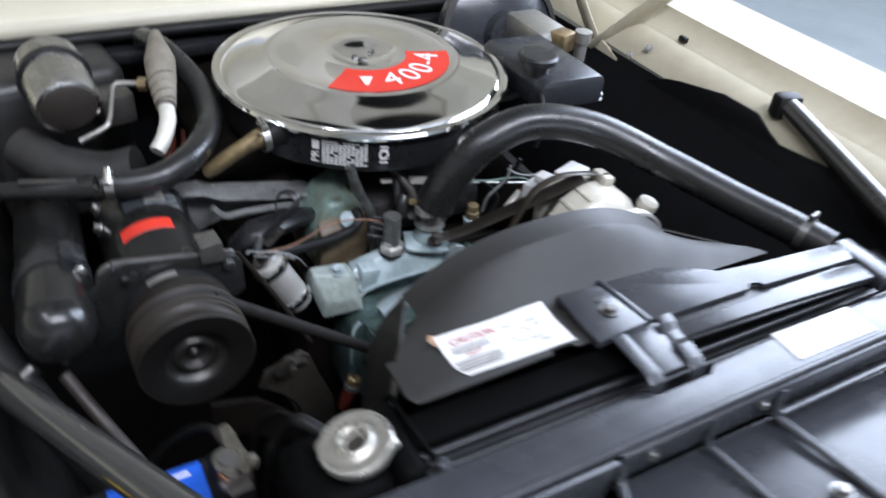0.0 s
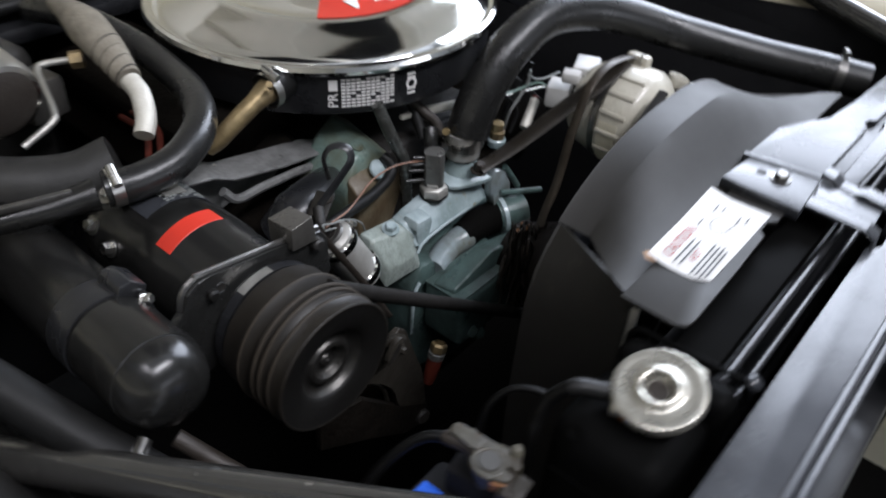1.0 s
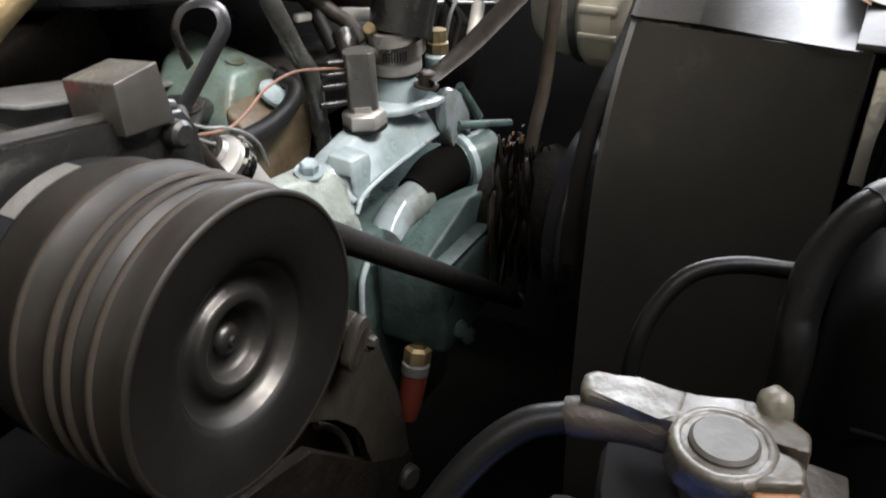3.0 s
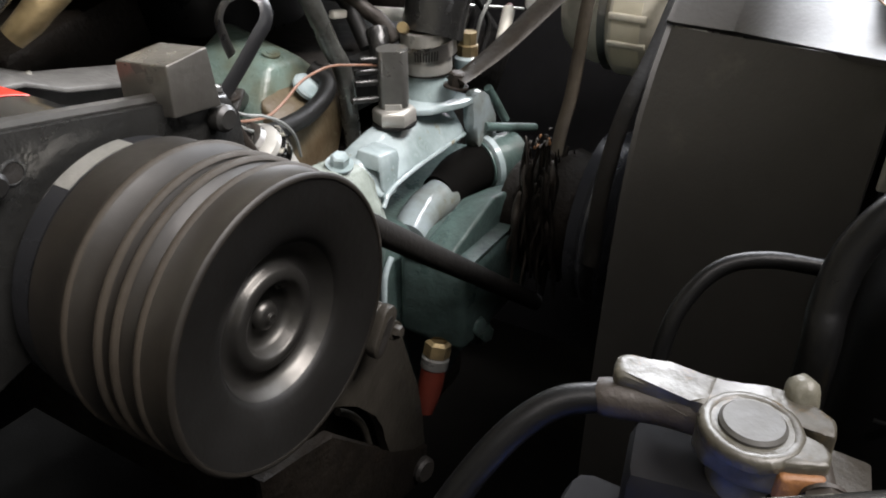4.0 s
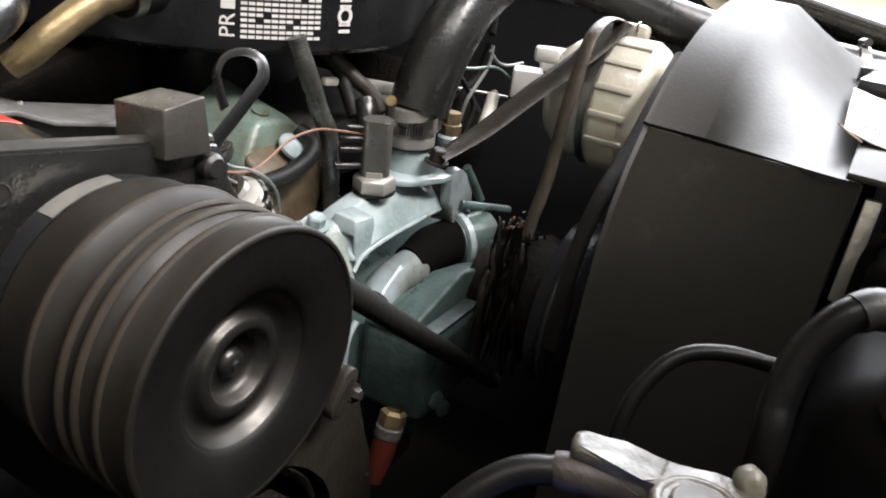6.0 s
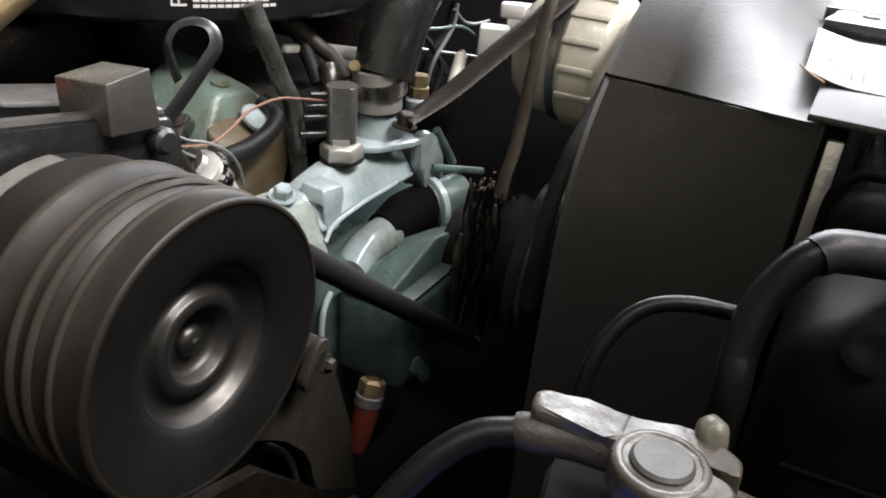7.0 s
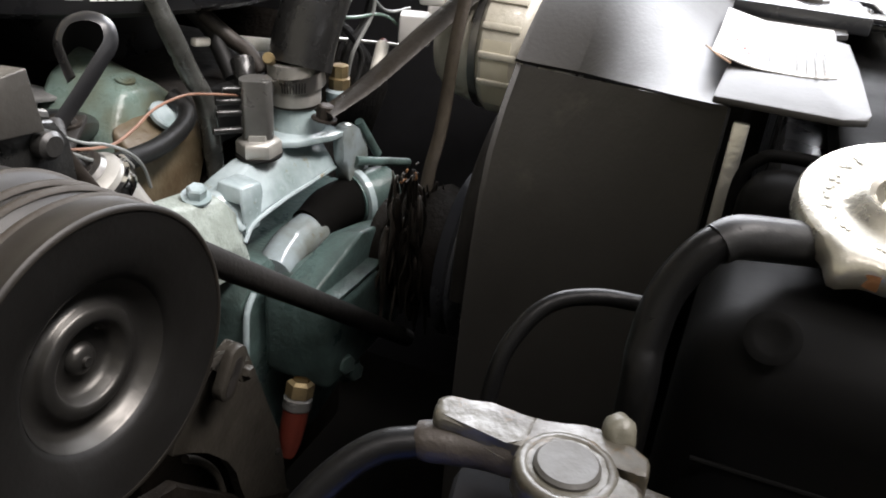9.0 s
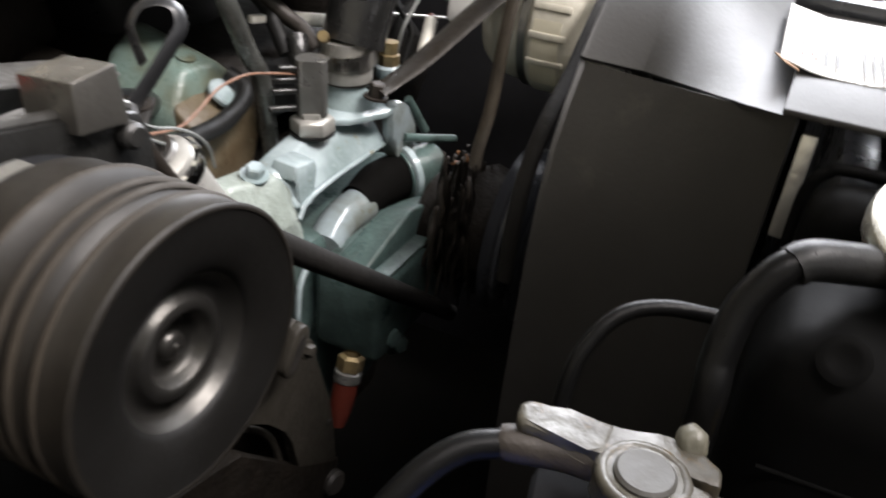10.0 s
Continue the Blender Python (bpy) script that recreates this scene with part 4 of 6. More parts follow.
for r, y in ((0.0533, 0.2113), (0.0533, 0.2212), (0.0534, 0.2282), (0.0538, 0.2424)):
    part("worn_ridge", lathe([(r - 0.0012, y - 0.0018), (r - 0.0001, y - 0.0010), (r + 0.0003, y), (r - 0.0001, y + 0.0010), (r - 0.0012, y + 0.0018)], (CAX, 0, CAZ), Y, 96), DUST, pulley, sharp=80)
part("worn_ridge", lathe([(0.0512, 0.1974), (0.0519, 0.1973), (0.0527, 0.1977), (0.0532, 0.1984)], (CAX, 0, CAZ), Y, 96), PULLEY, pulley, sharp=80)
part("hub_nut", lathe([(0, 0.2072), (0.0016, 0.2068), (0.0020, 0.2078), (0.0036, 0.2082), (0.0050, 0.2092), (0.0056, 0.2110)], (CAX, 0, CAZ), Y, 24), HUB_STEEL, hub)
bm = lathe([(0.0440, 0.2655), (0.0492, 0.2655), (0.0492, 0.2735), (0.0440, 0.2735)], (CAX, 0, CAZ), Y, 48)
part("coil_housing", bm, BLACK_SATIN, comp)
part("coil_tab", solid(lathe([(0.0495, 0.2660), (0.0495, 0.2735)], (CAX, 0, CAZ), Y, 14, start=-119, sweep=33), 0.0006), ALU, comp, "bare metal edge of the clutch coil")
plate = part("mounting_plate", prism([(-0.385, 0.770), (-0.398, 0.815), (-0.388, 0.835), (-0.376, 0.842), (-0.372, 0.855), (-0.362, 0.861), (-0.352, 0.861), (-0.266, 0.8475), (-0.251, 0.8445), (-0.245, 0.835), (-0.243, 0.80), (-0.262, 0.785), (-0.30, 0.80)], (0, 0.284, 0), (1, 0, 0), (0, 0, 1), 0.006, 0.0012), PLATE_BLACK, comp, "worn black steel mounting plate")
part("plate_edge", tube([(-0.376, 0.283, 0.842), (-0.372, 0.283, 0.8555), (-0.362, 0.283, 0.8618), (-0.352, 0.283, 0.8618), (-0.266, 0.283, 0.8485), (-0.251, 0.283, 0.8452)], 0.0026, 8, 5), STEEL_DARK, plate)
part("plate_hole", disc(0.0034, 0.0004, (-0.3455, 0.2779, 0.8469), (0, -1, 0), 24), GRIME, plate)
part("hole_edge", lathe([(0.0033, 0.0), (0.0037, 0.0007), (0.0044, 0.0004), (0.0046, 0.0)], (-0.3455, 0.2780, 0.8469), (0, -1, 0), 28), PLATE_BLACK, plate)
part("plate_bolt", disc(0.0046, 0.006, (-0.3537, 0.279, 0.8462), (0, -1, 0), 24, 0.0014), CLUTCH_BLACK, plate)
part("plate_knob", disc(0.0056, 0.008, (-0.2583, 0.279, 0.8376), (0, -1, 0), 28, 0.0016), CASE_GREY, plate)
block = part("folded_tab", loft([[(-0.2838, 0.2722, 0.8460), (-0.2842, 0.2722, 0.8660), (-0.2638, 0.2722, 0.8682), (-0.2602, 0.2722, 0.8440)],
                                 [(-0.2842, 0.2990, 0.8430), (-0.2848, 0.2990, 0.8640), (-0.2645, 0.2965, 0.8664), (-0.2608, 0.2965, 0.8430)]], 0.0007), BLOCK, comp, "folded worn steel tab")
part("tab_line", prism([(-0.2748, 0.2730), (-0.2742, 0.2730), (-0.2752, 0.2975), (-0.2758, 0.2975)], (0, 0, 0.8972), (1, 0, 0.108), (0, 1, -0.071), 0.0004), GRIME, block)
# rear bracket: a pressed channel reaching back to the engine
rb = thing("compressor_bracket", (-0.19, 0.44, 0.76), "black pressed steel compressor bracket", "bracket")
part("channel", prism([(-0.292, 0.790), (-0.286, 0.815), (-0.276, 0.8235), (-0.242, 0.8225), (-0.228, 0.8150), (-0.12, 0.795), (-0.075, 0.776), (-0.085, 0.752), (-0.15, 0.768), (-0.205, 0.776), (-0.225, 0.770), (-0.25, 0.76)], (0, 0.458, 0), (1, 0, 0.02), (0, 0, 1), 0.007, 0.0015), BRACKET_GREY, rb)
part("worn_edge", tube([(-0.2640, 0.4500, 0.8045), (-0.2500, 0.4500, 0.8130), (-0.2267, 0.4500, 0.8165)], 0.0017, 8, 5), ALU, rb, "bare metal worn edge")
part("flange", loft([[(x, y, z + 0.0035), (x, y - w, z), (x, y - w, z - 0.003), (x, y, z)] for x, y, z, w in ((-0.290, 0.456, 0.812, 0.012), (-0.278, 0.456, 0.8215, 0.020), (-0.244, 0.456, 0.8205, 0.028), (-0.225, 0.456, 0.8125, 0.032), (-0.170, 0.456, 0.8020, 0.034), (-0.120, 0.456, 0.7930, 0.030), (-0.078, 0.456, 0.7745, 0.018))], 0.0008), BRACKET_GREY, rb)
part("flange", tube([(-0.236, 0.430, 0.800), (-0.222, 0.428, 0.786), (-0.19, 0.426, 0.787), (-0.13, 0.430, 0.779), (-0.09, 0.436, 0.762)], 0.0045, 8, 6), BRACKET_GREY, rb)
part("duct", tube([(-0.225, 0.38, 0.775), (-0.205, 0.37, 0.795), (-0.165, 0.385, 0.792), (-0.11, 0.42, 0.77)], [0.018, 0.024, 0.020, 0.014], 14, 8, flat=0.6), BLACK_SATIN, rb)

# ---- canister beside the compressor ----
can = thing("receiver_canister", (-0.41, 0.40, 0.76), "gloss black receiver canister held by a strap", "canister")
AX, AT = Vector((0.0538, 1, -0.1284)).normalized(), Vector((-0.4176, 0.225, 0.8326))
part("canister_body", lathe([(0.0310, 0.0265), (0.0326, 0.0270), (0.0328, 0.030), (0.0328, 0.29), (0.026, 0.30), (0, 0.302)], AT, AX, 64), BLACK_GLOSS, can)
part("end_dome", lathe([(0, 0), (0.009, 0.0007), (0.0175, 0.0032), (0.0240, 0.0076), (0.0285, 0.0136), (0.0310, 0.0205), (0.0318, 0.0268), (0.0308, 0.0275)], AT, AX, 64), BLACK_GLOSS, can, "domed gloss black end cap")
band = part("strap", lathe([(0.0330, 0.088), (0.0344, 0.088), (0.0346, 0.089), (0.0346, 0.115), (0.0344, 0.116), (0.0330, 0.116)], AT, AX, 64), BLACK_SATIN, can)
part("strap_lug", prism([(-0.010, 0), (0.012, 0), (0.012, 0.012), (-0.002, 0.016), (-0.010, 0.012)], AT + AX * 0.116 + Vector((0.016, 0, 0.026)), (0.9, 0, -0.45), (0.45, 0, 0.9), 0.026, 0.002), BLACK_SATIN, band)
part("strap_screw", hexbolt(AT + AX * 0.086 + Vector((0.026, 0, 0.021)), (0.5, -0.8, 0.3), 0.004, 0.007), STEEL, band)
part("drain_screw", hexbolt(AT + AX * 0.024 + Vector((0.017, 0, -0.023)), (0.6, -0.6, -0.5), 0.0026, 0.004), STEEL, can)
lh = thing("suction_hose", (-0.46, 0.25, 0.75), "black rubber hose beside the canister", "hose")
part("hose_tube", tube([(-0.55, 0.44, 0.86), (-0.505, 0.36, 0.845), (-0.468, 0.27, 0.806), (-0.440, 0.205, 0.775), (-0.41, 0.16, 0.735), (-0.39, 0.14, 0.68)], 0.0155, 18, 8), RUBBER, lh)
ring_clamp((-0.4525, 0.237, 0.7905), (0.55, -0.72, -0.42), 0.0158, 0.010, (-0.3, 0.2, 0.9), lh, STEEL_DARK)
rod = thing("washer_rod", (-0.40, 0.20, 0.70), "thin worn steel rod by the battery", "rod")
part("rod_bar", tube([(-0.4205, 0.240, 0.784), (-0.400, 0.200, 0.757), (-0.372, 0.150, 0.720)], 0.0065, 12, 4), RUSTY, rod)

# ---- hoses and pipes behind the compressor ----
hh = thing("heater_hose", (-0.24, 0.5, 0.80), "thick grey rubber hose with a steel clamp", "hose")
part("hose_tube", tube([(-0.345, 0.421, 0.860), (-0.318, 0.412, 0.861), (-0.285, 0.410, 0.866), (-0.250, 0.428, 0.874), (-0.224, 0.470, 0.876), (-0.208, 0.525, 0.874), (-0.205, 0.590, 0.880), (-0.225, 0.660, 0.895), (-0.24, 0.72, 0.89)], 0.0145, 20, 8), HOSE, hh)
ring_clamp((-0.338, 0.419, 0.8605), (1, -0.25, 0.03), 0.0150, 0.009, (0.1, -0.6, 0.9), hh, STEEL)
part("end_fitting", tube([(-0.352, 0.422, 0.859), (-0.380, 0.430, 0.857), (-0.420, 0.445, 0.855), (-0.47, 0.47, 0.85)], [0.0135, 0.0105, 0.0095, 0.0095], 14, 6), BLACK_GLOSS, hh, "gloss black pipe end")
part("fitting_fin", box((-0.395, 0.432, 0.868), (0.055, 0.005, 0.006), (0, 0, -18), bevel=0.001), STEEL_DARK, hh)
mh = thing("wrapped_muffler", (-0.25, 0.56, 0.82), "heat-wrapped muffler hose with a bright metal pipe end", "hose")
part("wrap", tube([(-0.228, 0.700, 0.900), (-0.234, 0.660, 0.905), (-0.242, 0.605, 0.905), (-0.250, 0.560, 0.900), (-0.256, 0.520, 0.888)], [0.008, 0.0110, 0.0185, 0.0165, 0.0115], 22, 10), FABRIC, mh, "grey crumpled heat wrap")
for k in range(4):
    c = Vector((-0.2555, 0.523, 0.889)).lerp(Vector((-0.250, 0.560, 0.900)), k / 3)
    part("wrap_tie", lathe([(0.0120 + 0.0014 * k, -0.001), (0.0131 + 0.0014 * k, 0), (0.0120 + 0.0014 * k, 0.001)], c, (-0.15, 1, 0.3), 24), RUSTY, mh)
part("pipe_end", tube([(-0.2565, 0.516, 0.887), (-0.260, 0.497, 0.882), (-0.270, 0.477, 0.872), (-0.281, 0.466, 0.863)], [0.0092, 0.0092, 0.0090, 0.0088], 16, 8), ALU_WHITE, mh, "bright aluminium pipe")
tp = thing("thin_pipe", (-0.31, 0.56, 0.83), "thin bent metal pipe with a brass nut", "pipe")
part("pipe", tube([(-0.262, 0.583, 0.888), (-0.290, 0.600, 0.886), (-0.300, 0.598, 0.884), (-0.306, 0.580, 0.877), (-0.316, 0.548, 0.867), (-0.324, 0.540, 0.862), (-0.352, 0.540, 0.850)], 0.0034, 12, 8), ALU, tp)
part("nut", lathe([(0.0055, 0), (0.0085, 0.001), (0.0085, 0.012), (0.0055, 0.013)], (-0.262, 0.583, 0.888), (-0.85, 0.5, -0.06), 6), BRASS, tp, "brass nut")
box_ = thing("evaporator_case", (-0.36, 0.66, 0.60), "grey-black evaporator case on the firewall", "case")
part("case", box((-0.37, 0.72, 0.78), (0.17, 0.16, 0.21), (0, 0, 8), bevel=0.02, seg=3), CASE_GREY, box_)
DX, DT = Vector((-0.010, 0.113, 0.020)).normalized(), Vector((-0.355, 0.541, 0.890))
part("motor_drum", lathe([(0, 0), (0.026, 0.001), (0.034, 0.004), (0.0365, 0.010), (0.0365, 0.095), (0.030, 0.10), (0, 0.10)], DT, DX, 48), STEEL, box_, "dull silver blower motor drum")
part("motor_face", lathe([(0, -0.002), (0.024, -0.001), (0.030, 0.002)], DT, DX, 40), RUSTY, box_)
part("motor_collar", lathe([(0.0366, 0.060), (0.0405, 0.061), (0.0405, 0.068), (0.0366, 0.069)], DT, DX, 48), BLACK_SATIN, box_)
part("relay_box", box((-0.300, 0.620, 0.850), (0.040, 0.04, 0.040), (0, 0, 10), bevel=0.004), BLOCK, box_)
part("lower_tube", tube([(-0.30, 0.485, 0.835), (-0.335, 0.50, 0.825), (-0.38, 0.535, 0.825), (-0.41, 0.58, 0.83)], 0.026, 18, 8), CASE_GREY, box_)
wr = thing("spark_lead", (-0.25, 0.48, 0.80), "red plug lead behind the hose", "wire")
for dx in (0.0, 0.012):
    part("lead", tube([(-0.230 - dx, 0.58, 0.82), (-0.245 - dx, 0.51, 0.838), (-0.268 - dx, 0.468, 0.838), (-0.285 - dx, 0.445, 0.82), (-0.28, 0.43, 0.79)], 0.0032, 8, 8), RED_RUBBER, wr)
bp = thing("breather_pipe", (-0.21, 0.45, 0.80), "tarnished brass-coloured breather pipe with clamp", "pipe")
part("pipe", tube([(-0.150, 0.440, 0.878), (-0.170, 0.434, 0.878), (-0.190, 0.432, 0.872), (-0.215, 0.436, 0.856), (-0.226, 0.440, 0.846), (-0.234, 0.446, 0.838)], [0.0125, 0.0120, 0.0088, 0.0086, 0.0082, 0.0070], 18, 8), BRASS, bp)
part("rubber_sleeve", tube([(-0.138, 0.445, 0.874), (-0.155, 0.438, 0.878), (-0.172, 0.434, 0.8775)], 0.0155, 18, 6), RUBBER, bp)
ring_clamp((-0.170, 0.434, 0.878), (-1, -0.1, -0.1), 0.0160, 0.008, (-0.1, -0.3, 0.9), bp, STEEL)
part("clamp_screw_tail", tube([(-0.178, 0.420, 0.889), (-0.184, 0.414, 0.896)], 0.003, 8, 2), BRASS, bp)

# ---- engine ----
engine = thing("engine", (0, 0.55, 0.35), "teal painted V8 engine with oily grime", "engine")
# block and heads are coloured near-black in place of the shade behind
part("block", box((0, 0.62, 0.54), (0.30, 0.50, 0.34), bevel=0.02), GREASE_SHADE, engine)
part("cylinder_head", box((-0.150, 0.660, 0.735), (0.12, 0.42, 0.09), (0, -40, 0), bevel=0.012), GREASE_SHADE, engine)
part("cylinder_head", box((0.165, 0.585, 0.735), (0.12, 0.42, 0.09), (0, 40, 0), bevel=0.012), GREASE_SHADE, engine)
part("intake_manifold", box((0, 0.56, 0.765), (0.20, 0.36, 0.05), bevel=0.012), GRIME, engine)
vc = part("valve_cover", prism([(-0.052, 0), (0.052, 0), (0.052, 0.034), (0.044, 0.042), (-0.044, 0.042), (-0.052, 0.034)], (0.235, 0.545, 0.866), (1, 0, -0.02), (0.02, 0, 1), 0.150, 0.006), BLACK_PANEL, engine, "satin black valve cover")
part("oil_cap", lathe([(0.017, 0), (0.017, 0.010), (0.0195, 0.010), (0.0195, 0.014), (0.027, 0.016), (0.027, 0.022), (0.024, 0.0245), (0, 0.025)], (0.196, 0.432, 0.908), seg=32), BLACK_SATIN, vc, "black filler cap")
part("cover_bolt", hexbolt((0.285, 0.405, 0.872), (0.3, -0.5, 0.8), 0.006, 0.008), STEEL_DARK, vc)
# this cover too carries its shade as a near-black colour
vc = part("valve_cover", prism([(-0.052, 0), (0.052, 0), (0.052, 0.034), (0.044, 0.042), (-0.044, 0.042), (-0.052, 0.034)], (-0.165, 0.78, 0.790), (1, 0, 0.25), (-0.25, 0, 1), 0.30, 0.006), GREASE_SHADE, engine)
# front of the right bank: a sloped, stained end casting
fc = part("front_casting", loft([[(-0.130, 0.372, 0.715), (-0.130, 0.376, 0.776), (-0.110, 0.384, 0.803), (-0.080, 0.384, 0.800), (-0.060, 0.380, 0.782), (-0.056, 0.374, 0.752), (-0.086, 0.370, 0.722)],
                                 [(-0.140, 0.440, 0.725), (-0.140, 0.440, 0.770), (-0.114, 0.440, 0.806), (-0.082, 0.450, 0.816), (-0.060, 0.450, 0.800), (-0.050, 0.450, 0.760), (-0.070, 0.450, 0.725)]], 0.006), TEAL_STAINED, engine, "chipped teal end casting with rust stains")
part("casting_wall", loft([[(-0.130, 0.362, 0.700), (-0.128, 0.364, 0.772), (-0.110, 0.366, 0.776), (-0.064, 0.368, 0.776), (-0.060, 0.366, 0.752), (-0.088, 0.362, 0.700)],
                           [(-0.132, 0.380, 0.700), (-0.128, 0.380, 0.784), (-0.110, 0.384, 0.788), (-0.062, 0.384, 0.784), (-0.058, 0.380, 0.756), (-0.084, 0.380, 0.700)]], 0.003), CAST_BROWN, fc, "brown stained lower wall")
# pale disc modelled in place of the highlight beside the hose
part("highlight_disc", lathe([(0, 0.0012), (0.0085, 0.0006), (0.0104, 0.0016), (0.0114, 0.0004), (0.0114, -0.002), (0, -0.002)], (-0.091, 0.3698, 0.7848), (0.1, -0.62, 0.8), 28), TEAL, fc, "pale blue disc standing in for a highlight")
part("casting_bolt", hexbolt((-0.098, 0.394, 0.804), (-0.05, -0.3, 1), 0.004, 0.002), TEAL_STAINED, fc)
# thermostat crossover: one ramp with a front ridge, a square nose and an ear
def ramp_row(x, dz=0.0, dy=0.0, low=0.0):
    return [(x, y + dy * f, z + dz * g - low * (1 - g)) for y, z, f, g in ((0.350, 0.742, 0, 1), (0.341, 0.7565, 0, 1), (0.326, 0.7565, 0.3, 1), (0.3105, 0.7340, 1, 0.2), (0.3085, 0.7300, 1, 0), (0.3185, 0.7265, 1, 0), (0.340, 0.7240, 0, 0))]


xo = part("water_crossover", loft([ramp_row(0.014, -0.003), ramp_row(-0.010), ramp_row(-0.040), ramp_row(-0.068, -0.002), ramp_row(-0.088, -0.006, -0.001, 0.001), ramp_row(-0.104, -0.011, -0.003, 0.004)], 0.0022), TEAL, engine, "pale teal cast water crossover")
part("ridge", tube([(0.012, 0.3095, 0.7300), (-0.020, 0.3085, 0.7302), (-0.060, 0.3080, 0.7298), (-0.092, 0.3062, 0.7275), (-0.103, 0.3055, 0.7190)], 0.0016, 8, 6), TEAL, xo)
part("nose", loft([[(-0.1000, 0.330, 0.742), (-0.0985, 0.328, 0.7535), (-0.0770, 0.328, 0.7520), (-0.0755, 0.330, 0.742)],
                   [(-0.1005, 0.3100, 0.742), (-0.0990, 0.3100, 0.7525), (-0.0765, 0.3110, 0.7490), (-0.0750, 0.3110, 0.742)],
                   [(-0.1010, 0.3070, 0.722), (-0.1000, 0.3070, 0.730), (-0.0860, 0.3072, 0.729), (-0.0840, 0.3075, 0.722)]], 0.0014), TEAL, xo)
part("ear", loft([[(-0.158, 0.345, 0.735), (-0.154, 0.336, 0.757), (-0.110, 0.336, 0.752), (-0.096, 0.340, 0.735)],
                  [(-0.160, 0.322, 0.735), (-0.156, 0.318, 0.758), (-0.112, 0.314, 0.750), (-0.098, 0.314, 0.735)],
                  [(-0.150, 0.306, 0.700), (-0.146, 0.303, 0.724), (-0.110, 0.302, 0.722), (-0.099, 0.303, 0.700)]], 0.003), TEAL_EAR, xo, "pale granular cast ear")
part("ear_bolt", hexbolt((-0.1265, 0.321, 0.7545), (-0.15, -0.25, 1), 0.0058, 0.0080), TEAL, xo)
part("flange", prism([(-0.038, 0.322), (-0.030, 0.314), (0.000, 0.303), (0.012, 0.303), (0.018, 0.312), (0.020, 0.346), (-0.026, 0.354)], (0, 0, 0.7555), (1, 0, -0.04), (0, 1, 0), 0.0046, 0.0012), TEAL, xo, "teal flange with yellow stains")
neck = part("thermostat_neck", lathe([(0.0210, 0), (0.0190, 0.004), (0.0162, 0.009), (0.0150, 0.015), (0.0152, 0.024), (0.0152, 0.040)], (0.000, 0.335, 0.760), (-0.02, 0.03, 1), 36), TEAL, engine, "stained teal thermostat neck")
part("rust_ring", lathe([(0.0150, 0.0160), (0.0168, 0.0165), (0.0170, 0.0190), (0.0150, 0.0195)], (0.000, 0.335, 0.760), (-0.02, 0.03, 1), 36), RUSTY, neck)
part("neck_sleeve", lathe([(0.0150, 0.0180), (0.0180, 0.0185), (0.0184, 0.020), (0.0184, 0.047), (0.0150, 0.048)], (0.000, 0.335, 0.760), (-0.02, 0.03, 1), 36), SLEEVE, neck, "worn steel sleeve")
part("tab", prism([(0.0090, 0.7520), (0.0105, 0.7600), (0.0160, 0.7640), (0.0260, 0.7620), (0.0370, 0.7550), (0.0450, 0.7370), (0.0530, 0.7150), (0.0520, 0.7020), (0.0400, 0.6960), (0.0310, 0.7000), (0.0180, 0.7200), (0.0105, 0.7360)], (0, 0.3120, 0), (1, 0, 0), (0, 0, 1), 0.0115, 0.0046), TEAL_PIPE, xo, "pale blue cast tab with rusty edges")
# temperature sender with its terminals
sender = part("sender_nut", lathe([(0, 0), (0.0145, 0), (0.0150, 0.001), (0.0150, 0.0085), (0.0135, 0.0105), (0.0105, 0.0115), (0.0100, 0.0150), (0, 0.0150)], (-0.053, 0.329, 0.7570), (-0.04, 0.02, 1), 6), SLEEVE, engine, "zinc plated sender nut")
part("nut_washer", disc(0.0152, 0.0016, (-0.053, 0.329, 0.7560), (-0.04, 0.02, 1), 28), RUBBER, sender)
flat_side = Vector((-0.86, -0.50))
outline = []
for k in range(40):
    p = Vector((math.cos(math.tau * k / 40), math.sin(math.tau * k / 40))) * 0.0104
    over = p.dot(flat_side) - 0.0072
    if over > 0:
        p -= over * flat_side
    outline.append((p.x, p.y))
part("sender_body", prism(outline, (-0.0535, 0.3293, 0.7690), (1, 0, 0.03), (0, 1, 0), 0.0385, 0.0007), SENDER, sender, "worn grey sender body with a flat side")
for z, l in ((0.801, 0.010), (0.7935, 0.015), (0.7860, 0.015), (0.7745, 0.018)):
    part("terminal", tube([(-0.058, 0.333, z), (-0.064 - l * 0.75, 0.338 + l * 0.45, z + 0.001)], 0.0023, 10, 2), PLATE_BLACK, sender)
# arm bolt and vacuum fittings
part("arm_bolt", hexbolt((-0.0065, 0.308, 0.7720), (0.05, -0.1, 1), 0.0060, 0.011), RUSTY, xo)
fit = part("brass_fitting", lathe([(0.0085, 0), (0.0085, 0.010), (0.0070, 0.011), (0.0070, 0.020), (0, 0.021)], (0.060, 0.335, 0.772), (0, 0, 1), 8), BRASS, xo)
part("fitting_collar", lathe([(0.0100, 0), (0.0105, 0.001), (0.0105, 0.008), (0.0085, 0.010)], (0.060, 0.335, 0.764), (0, 0, 1), 20), TEAL, xo)
part("outlet_stub", tube([(-0.080, 0.303, 0.684), (-0.062, 0.308, 0.686), (-0.042, 0.312, 0.688), (-0.024, 0.311, 0.690), (-0.016, 0.310, 0.691), (-0.0155, 0.310, 0.691)], [0.0140, 0.0142, 0.0145, 0.0148, 0.0150, 0.0110], 24, 5), TEAL_PIPE, engine, "pale stained outlet stub")
